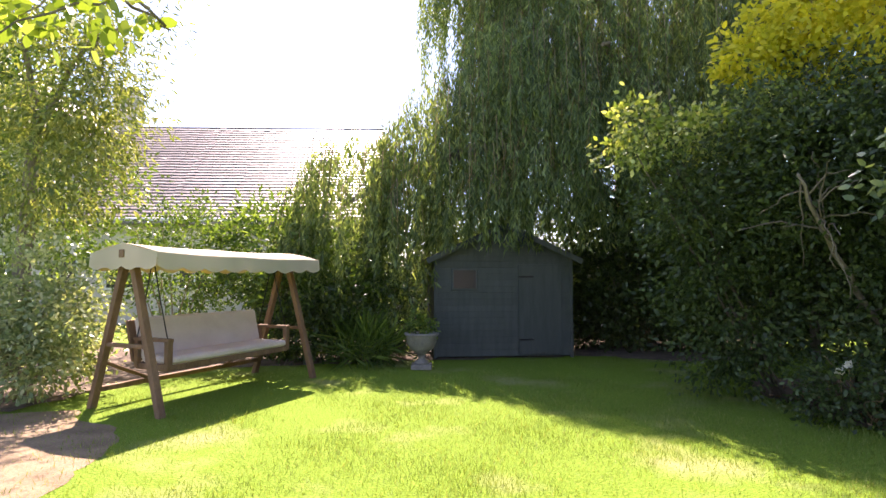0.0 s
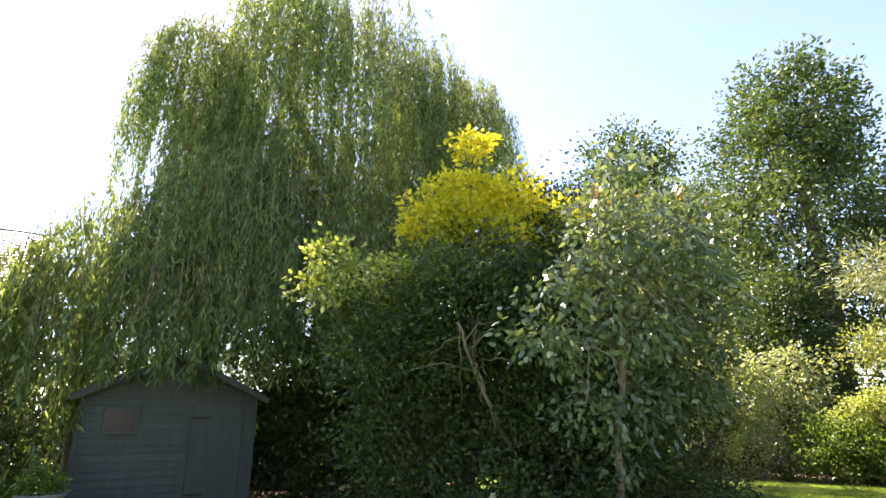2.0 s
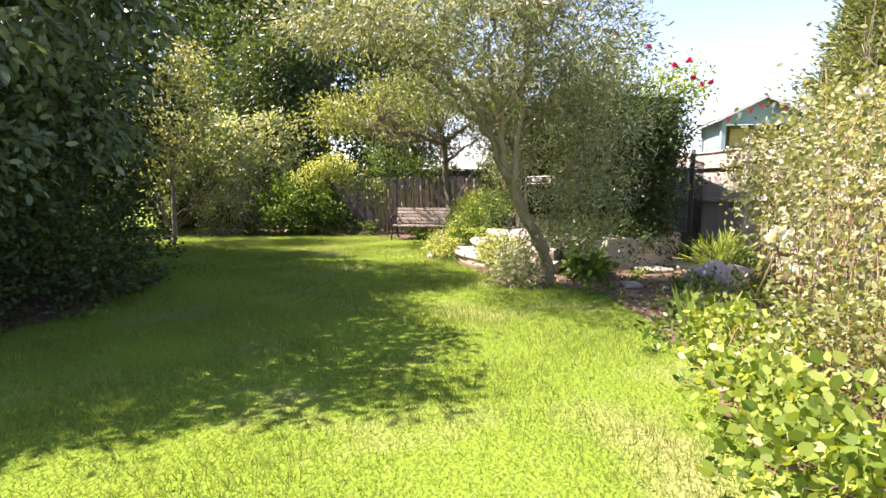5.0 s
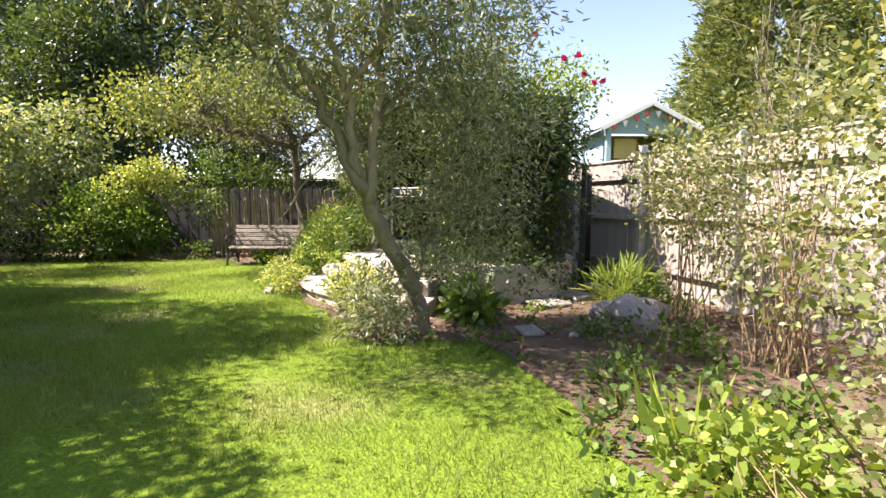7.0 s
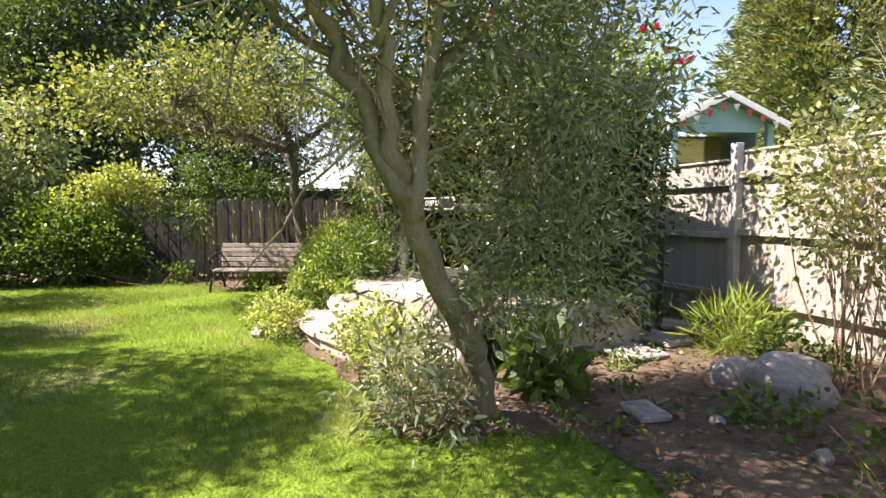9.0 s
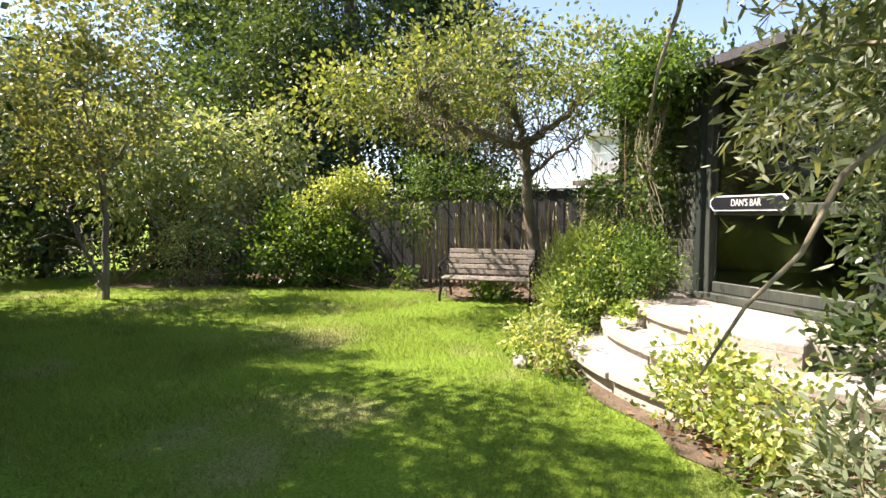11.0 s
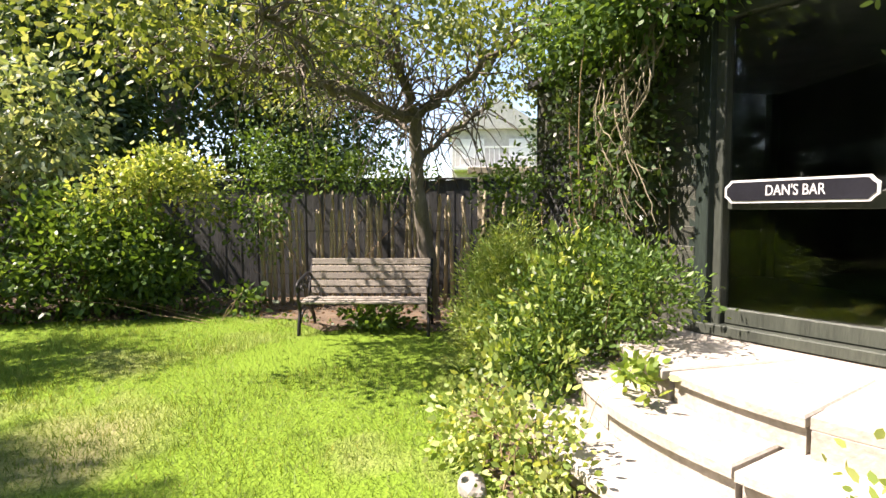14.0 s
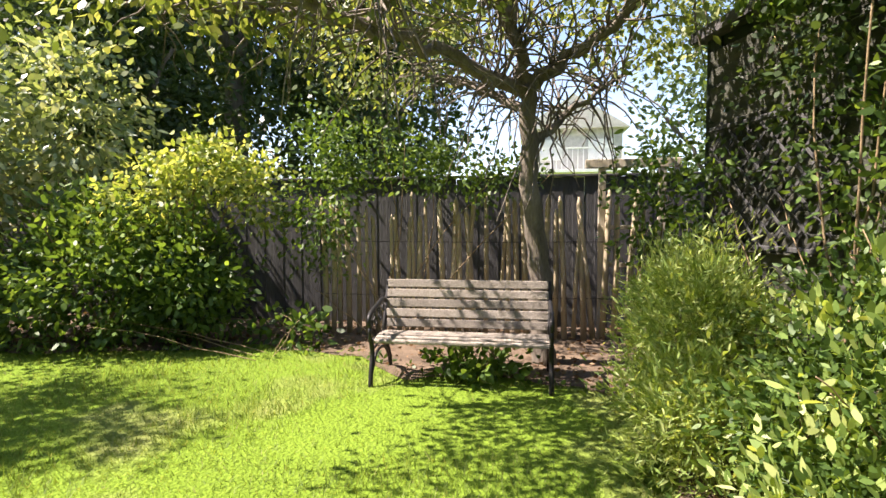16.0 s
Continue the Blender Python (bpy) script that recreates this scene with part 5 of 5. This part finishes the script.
plant("choisya_shrub", "rounded glossy green shrub by the bar", "shrub", (12.95, 1.75), [((13.2, 1.62, .72), (.5, .34, .42), 80), ((12.85, 1.85, .5), (.48, .3, .36), 80), ((12.6, 2.0, .25), (.35, .25, .22), 40), ((12.65, 1.5, .85), (.3, .22, .25), 24), ((12.5, 1.38, .8), (.34, .22, .3), 34)], LEAF_MID, (.042, .019), 60, .09, -.3, 16, .007)
plant("choisya_tips", "fresh light green shoots of the shrub by the bar", "shrub", (13.0, 1.8), [((13.0, 1.75, .7), (.6, .42, .45), 46), ((12.65, 2.05, .36), (.42, .28, .3), 36)], LEAF_FEATHER, (.06, .026), 16, .05, -.8, 10, .006)
plant("step_plant", "pale green bedding plant beside the steps", "plant", (11.5, 2.15), [((11.55, 2.2, .22), (.25, .25, .22), 36), ((11.95, 2.35, .2), (.25, .2, .18), 22)], LEAF_YELLOW, (.042, .026), 34, .08, 0, 6, .005)
plant("step_plant", "pale green bedding plant between olive and steps", "plant", (10.7, 1.15), [((10.6, 1.15, .28), (.35, .25, .26), 46), ((10.1, .85, .25), (.3, .25, .24), 36)], LEAF_YELLOW, (.045, .028), 34, .09, 0, 8, .005)
plant("step_primrose", "small leafy plant on the stone tread", "plant", (11.95, 1.62), [((11.95, 1.6, .47), (.13, .11, .07), 12)], LEAF_BRIGHT, (.07, .035), 10, .05, 0, 3, .003)

# ---- climbers on the bar ----
plant("bar_climber", "dense climber hanging over the bar wall", "climber", (13.7, 1.4), [((13.7, 1.45, 2.8), (.9, .35, .28), 90), ((14.9, 1.75, 1.3), (.3, .16, .4), 12), ((13.0, 1.2, 2.7), (.5, .4, .3), 90), ((13.6, 1.3, 1.4), (.45, .14, .6), 36)], LEAF_MID, (.062, .032), 40, .14, .4, 8, .01)
plant("ivy_mass", "dark dense climber covering the bar corner", "climber", (11.5, -.9), [((11.5, -.85, 1.4), (.4, .85, 1.2), 330), ((11.5, -.5, 2.4), (.5, .8, .5), 150), ((11.75, -1.5, 2.1), (.35, .3, .5), 70)], LEAF_DARK, (.075, .03), 44, .16, .3, 8, .014)
plant("roof_rose", "climbing rose with pink blooms on the bar roof", "climber", (11.9, -1.7), [((12.0, -1.6, 2.95), (.5, .55, .35), 65), ((12.4, -.6, 3.5), (.7, .7, .4), 50)], LEAF_BRIGHT, (.06, .035), 24, .16, .2, 8, .008)
for p in ((11.75, -1.9, 3.0), (11.8, -2.05, 2.9), (11.7, -1.6, 3.2), (11.9, -2.2, 2.95), (11.65, -1.2, 3.5), (11.9, -.7, 3.8), (12.1, -1.9, 3.35)):
    bloom("pink_rose", p, .06, PETAL_PINK, "bright pink climbing rose bloom")


plant("ivy_curtain", "dark ivy clinging to the bar wall", "climber", (13.4, 1.2), [((13.3, 1.16, 1.9), (.45, .1, .6), 60), ((14.3, 1.45, 2.1), (.6, .1, .5), 40)], LEAF_DARK, (.06, .035), 26, .11, .3, 5, .008)


def vine():
    e = base_of("twisted_vine", (0, 0, 0), 0, "bare tangled pale vine stems hanging on the bar", "climber")
    ux, uy = math.cos(radians(ANG2)), math.sin(radians(ANG2))
    for k in range(17):
        s0, s1 = rng.uniform(-.05, .5), rng.uniform(.0, .75)
        pts = []
        for q in range(6):
            t = q / 5
            s = s0 + (s1 - s0) * t + .14 * math.sin(t * 9 + k)
            o = .24 + .09 * rng.random() + .1 * math.sin(t * math.pi)
            pts.append((P1[0] + s * ux - o * uy, P1[1] + s * uy + o * ux, 2.65 - t * rng.uniform(1.1, 1.6) + .06 * math.sin(t * 12 + k)))
        limb("stem", pts, rng.uniform(.005, .012), .003, BARK_PALE, e, .006, 6, 5)


vine()

# ---- border along the fence ----
plant("border_rose", "tall thin shrub rose in front of the fence", "shrub", (9.9, -2.6), [((9.9, -2.55, 1.5), (.5, .4, .75), 75), ((10.7, -2.85, 1.7), (.5, .3, .5), 36)], LEAF_ROSE, (.06, .035), 20, .15, .1, 22, .008)
plant("low_evergreen", "dark low evergreen plants under the bar wall", "shrub", (10.9, -.3), [((10.95, -.1, .4), (.4, .5, .35), 90), ((11.2, -.9, .4), (.35, .5, .4), 80)], LEAF_DARK, (.08, .03), 30, .12, .1, 6, .008)
plant("border_rose", "tall sunlit shrub rose with yellow green leaves", "shrub", (5.9, -1.75), [((5.8, -1.85, 1.0), (.8, .65, .8), 125), ((6.3, -2.0, 1.75), (.6, .55, .5), 50), ((5.3, -1.5, .4), (.6, .45, .4), 70)], LEAF_ROSE, (.04, .025), 34, .16, .1, 26, .007)
plant("border_rose", "tall open shrub rose with long bare stems", "shrub", (8.2, -2.55), [((8.1, -2.5, 1.3), (.7, .6, .8), 80), ((8.4, -2.7, 2.0), (.6, .5, .4), 45), ((9.3, -2.9, 1.3), (.6, .4, .8), 60)], LEAF_ROSE, (.046, .027), 24, .17, .1, 44, .007)
plant("border_rose", "tall open shrub rose against the fence", "shrub", (4.6, -2.9), [((4.6, -2.9, 1.4), (1.0, .7, .9), 110)], LEAF_ROSE, (.065, .04), 24, .18, .1, 16, .008)
plant("leafy_perennial", "broad leaved green plant at the bed edge", "plant", (5.2, -1.0), [((5.2, -1.0, .22), (.35, .25, .2), 34), ((6.3, -1.2, .22), (.4, .3, .2), 36), ((4.3, -.95, .25), (.4, .25, .22), 34)], LEAF_BRIGHT, (.06, .042), 26, .1, 0, 14, .005)
plant("daylily_clump", "clump of arching green strap leaves", "plant", (10.9, -2.2), [((10.9, -2.2, .25), (.35, .3, .2), 34)], LEAF_BRIGHT, (.24, .018), 16, .09, -.5, 5, .004)
plant("hosta_clump", "low broad leaved plant beside the path", "plant", (10.4, -.35), [((10.4, -.35, .14), (.3, .2, .12), 18), ((9.9, -.25, .2), (.3, .2, .15), 18)], LEAF_MID, (.2, .09), 9, .08, 0, 0)
plant("iris_clump", "upright narrow iris leaves in the bed", "plant", (6.6, -1.1), [((6.6, -1.05, .15), (.12, .1, .1), 4)], LEAF_BRIGHT, (.34, .024), 5, .04, -2.5, 0)
bloom("white_rose", (5.05, -.98, 1.02), .06, PETAL_WHITE, "full white rose bloom on its stem")
bloom("white_rose", (5.5, -1.5, 1.75), .05, PETAL_WHITE, "full white rose bloom on its stem")


plant("ground_cover", "low mixed green ground cover on the soil", "plant", (8.0, -1.4), [((7.7, -1.2, .12), (.4, .25, .1), 22), ((8.6, -1.9, .15), (.4, .3, .12), 22), ((9.1, -1.5, .1), (.3, .2, .08), 12), ((7.0, -1.7, .2), (.4, .4, .2), 30), ((10.3, -2.4, .2), (.4, .2, .2), 26), ((6.9, -.9, .1), (.3, .15, .1), 14)], LEAF_MID, (.06, .035), 18, .09, 0, 8, .004)


def stones():
    for x, y, s in ((9.6, -1.9, .2), (10.0, -1.75, .14), (9.9, -2.15, .17), (8.7, -1.5, .05), (9.2, -1.2, .04), (11.6, 2.42, .06)):
        bm = bmesh.new()
        bmesh.ops.create_icosphere(bm, subdivisions=3, radius=s)
        for v in bm.verts:
            v.co *= 1 + .35 * noise.noise(v.co * (2.2 / s) * .5 + Vector((x * 7, y * 5, 0)))
            v.co.z *= 1.05
            v.co.x *= 1.3
        ob = part("garden_rock", bm, ROCK)
        ob.matrix_world = pose(x, y, s * .5, 0, 0, x * 80)
        tagged(ob, "rough grey rock lying on the soil", "rock", "rocks beside the path")
    for x, y, w, d, a in ((10.9, -1.25, .6, .45, 20), (11.4, -1.75, .55, .45, 30), (12.0, -2.2, .6, .45, 35), (9.35, -.8, .3, .22, 10)):
        ob = part("stepping_stone", box_bm(w, d, .05, (0, 0, .025), None, .015), ROCK)
        ob.matrix_world = pose(x, y, .012, 0, 0, a)
        tagged(ob, "flat grey stepping stone in the earth path", "paving", "stepping stones")


stones()


def weeds():
    """Low rosettes scattered along the edges of the soil."""
    qs = []
    for key in ("bed_border", "bed_back", "bed_olive", "bed_fence"):
        for x, y in OUTLINES[key]:
            if rng.random() < .55 and x < 17:
                k = rng.integers(8, 26)
                at = np.array((x, y, .01)) + rng.normal(0, .07, (k, 3)) * np.array((1, 1, .15)) + np.array((rng.normal(0, .1), rng.normal(0, .1), .01))
                qs.append(leaf_hexes(at, rng.normal(0, 1, (k, 3)) * np.array((1, 1, .3)) + np.array((0, 0, .8)), rng.uniform(.04, .1), .03))
    tagged(faces_mesh("edge_weeds", np.concatenate(qs), 6, LEAF_MID), "low green weeds along the lawn and bed edges", "weeds", kind="stuff")


weeds()


def litter():
    n = 15000
    x, y = rng.uniform(2.6, 18, n), rng.uniform(-4, 9, n)
    ok = np.zeros(n, bool)
    for o in OUTLINES.values():
        ok |= inside(x, y, o)
    z = np.full(n, .03)
    at = np.stack([x, y, z], 1)[ok]
    way = rng.normal(0, 1, at.shape) * np.array((1, 1, .12))
    tagged(faces_mesh("leaf_litter", leaf_quads(at, way, .06, .03), 4, LEAF_DRY), "dry brown fallen leaves on the soil", "leaf litter", kind="stuff")


litter()
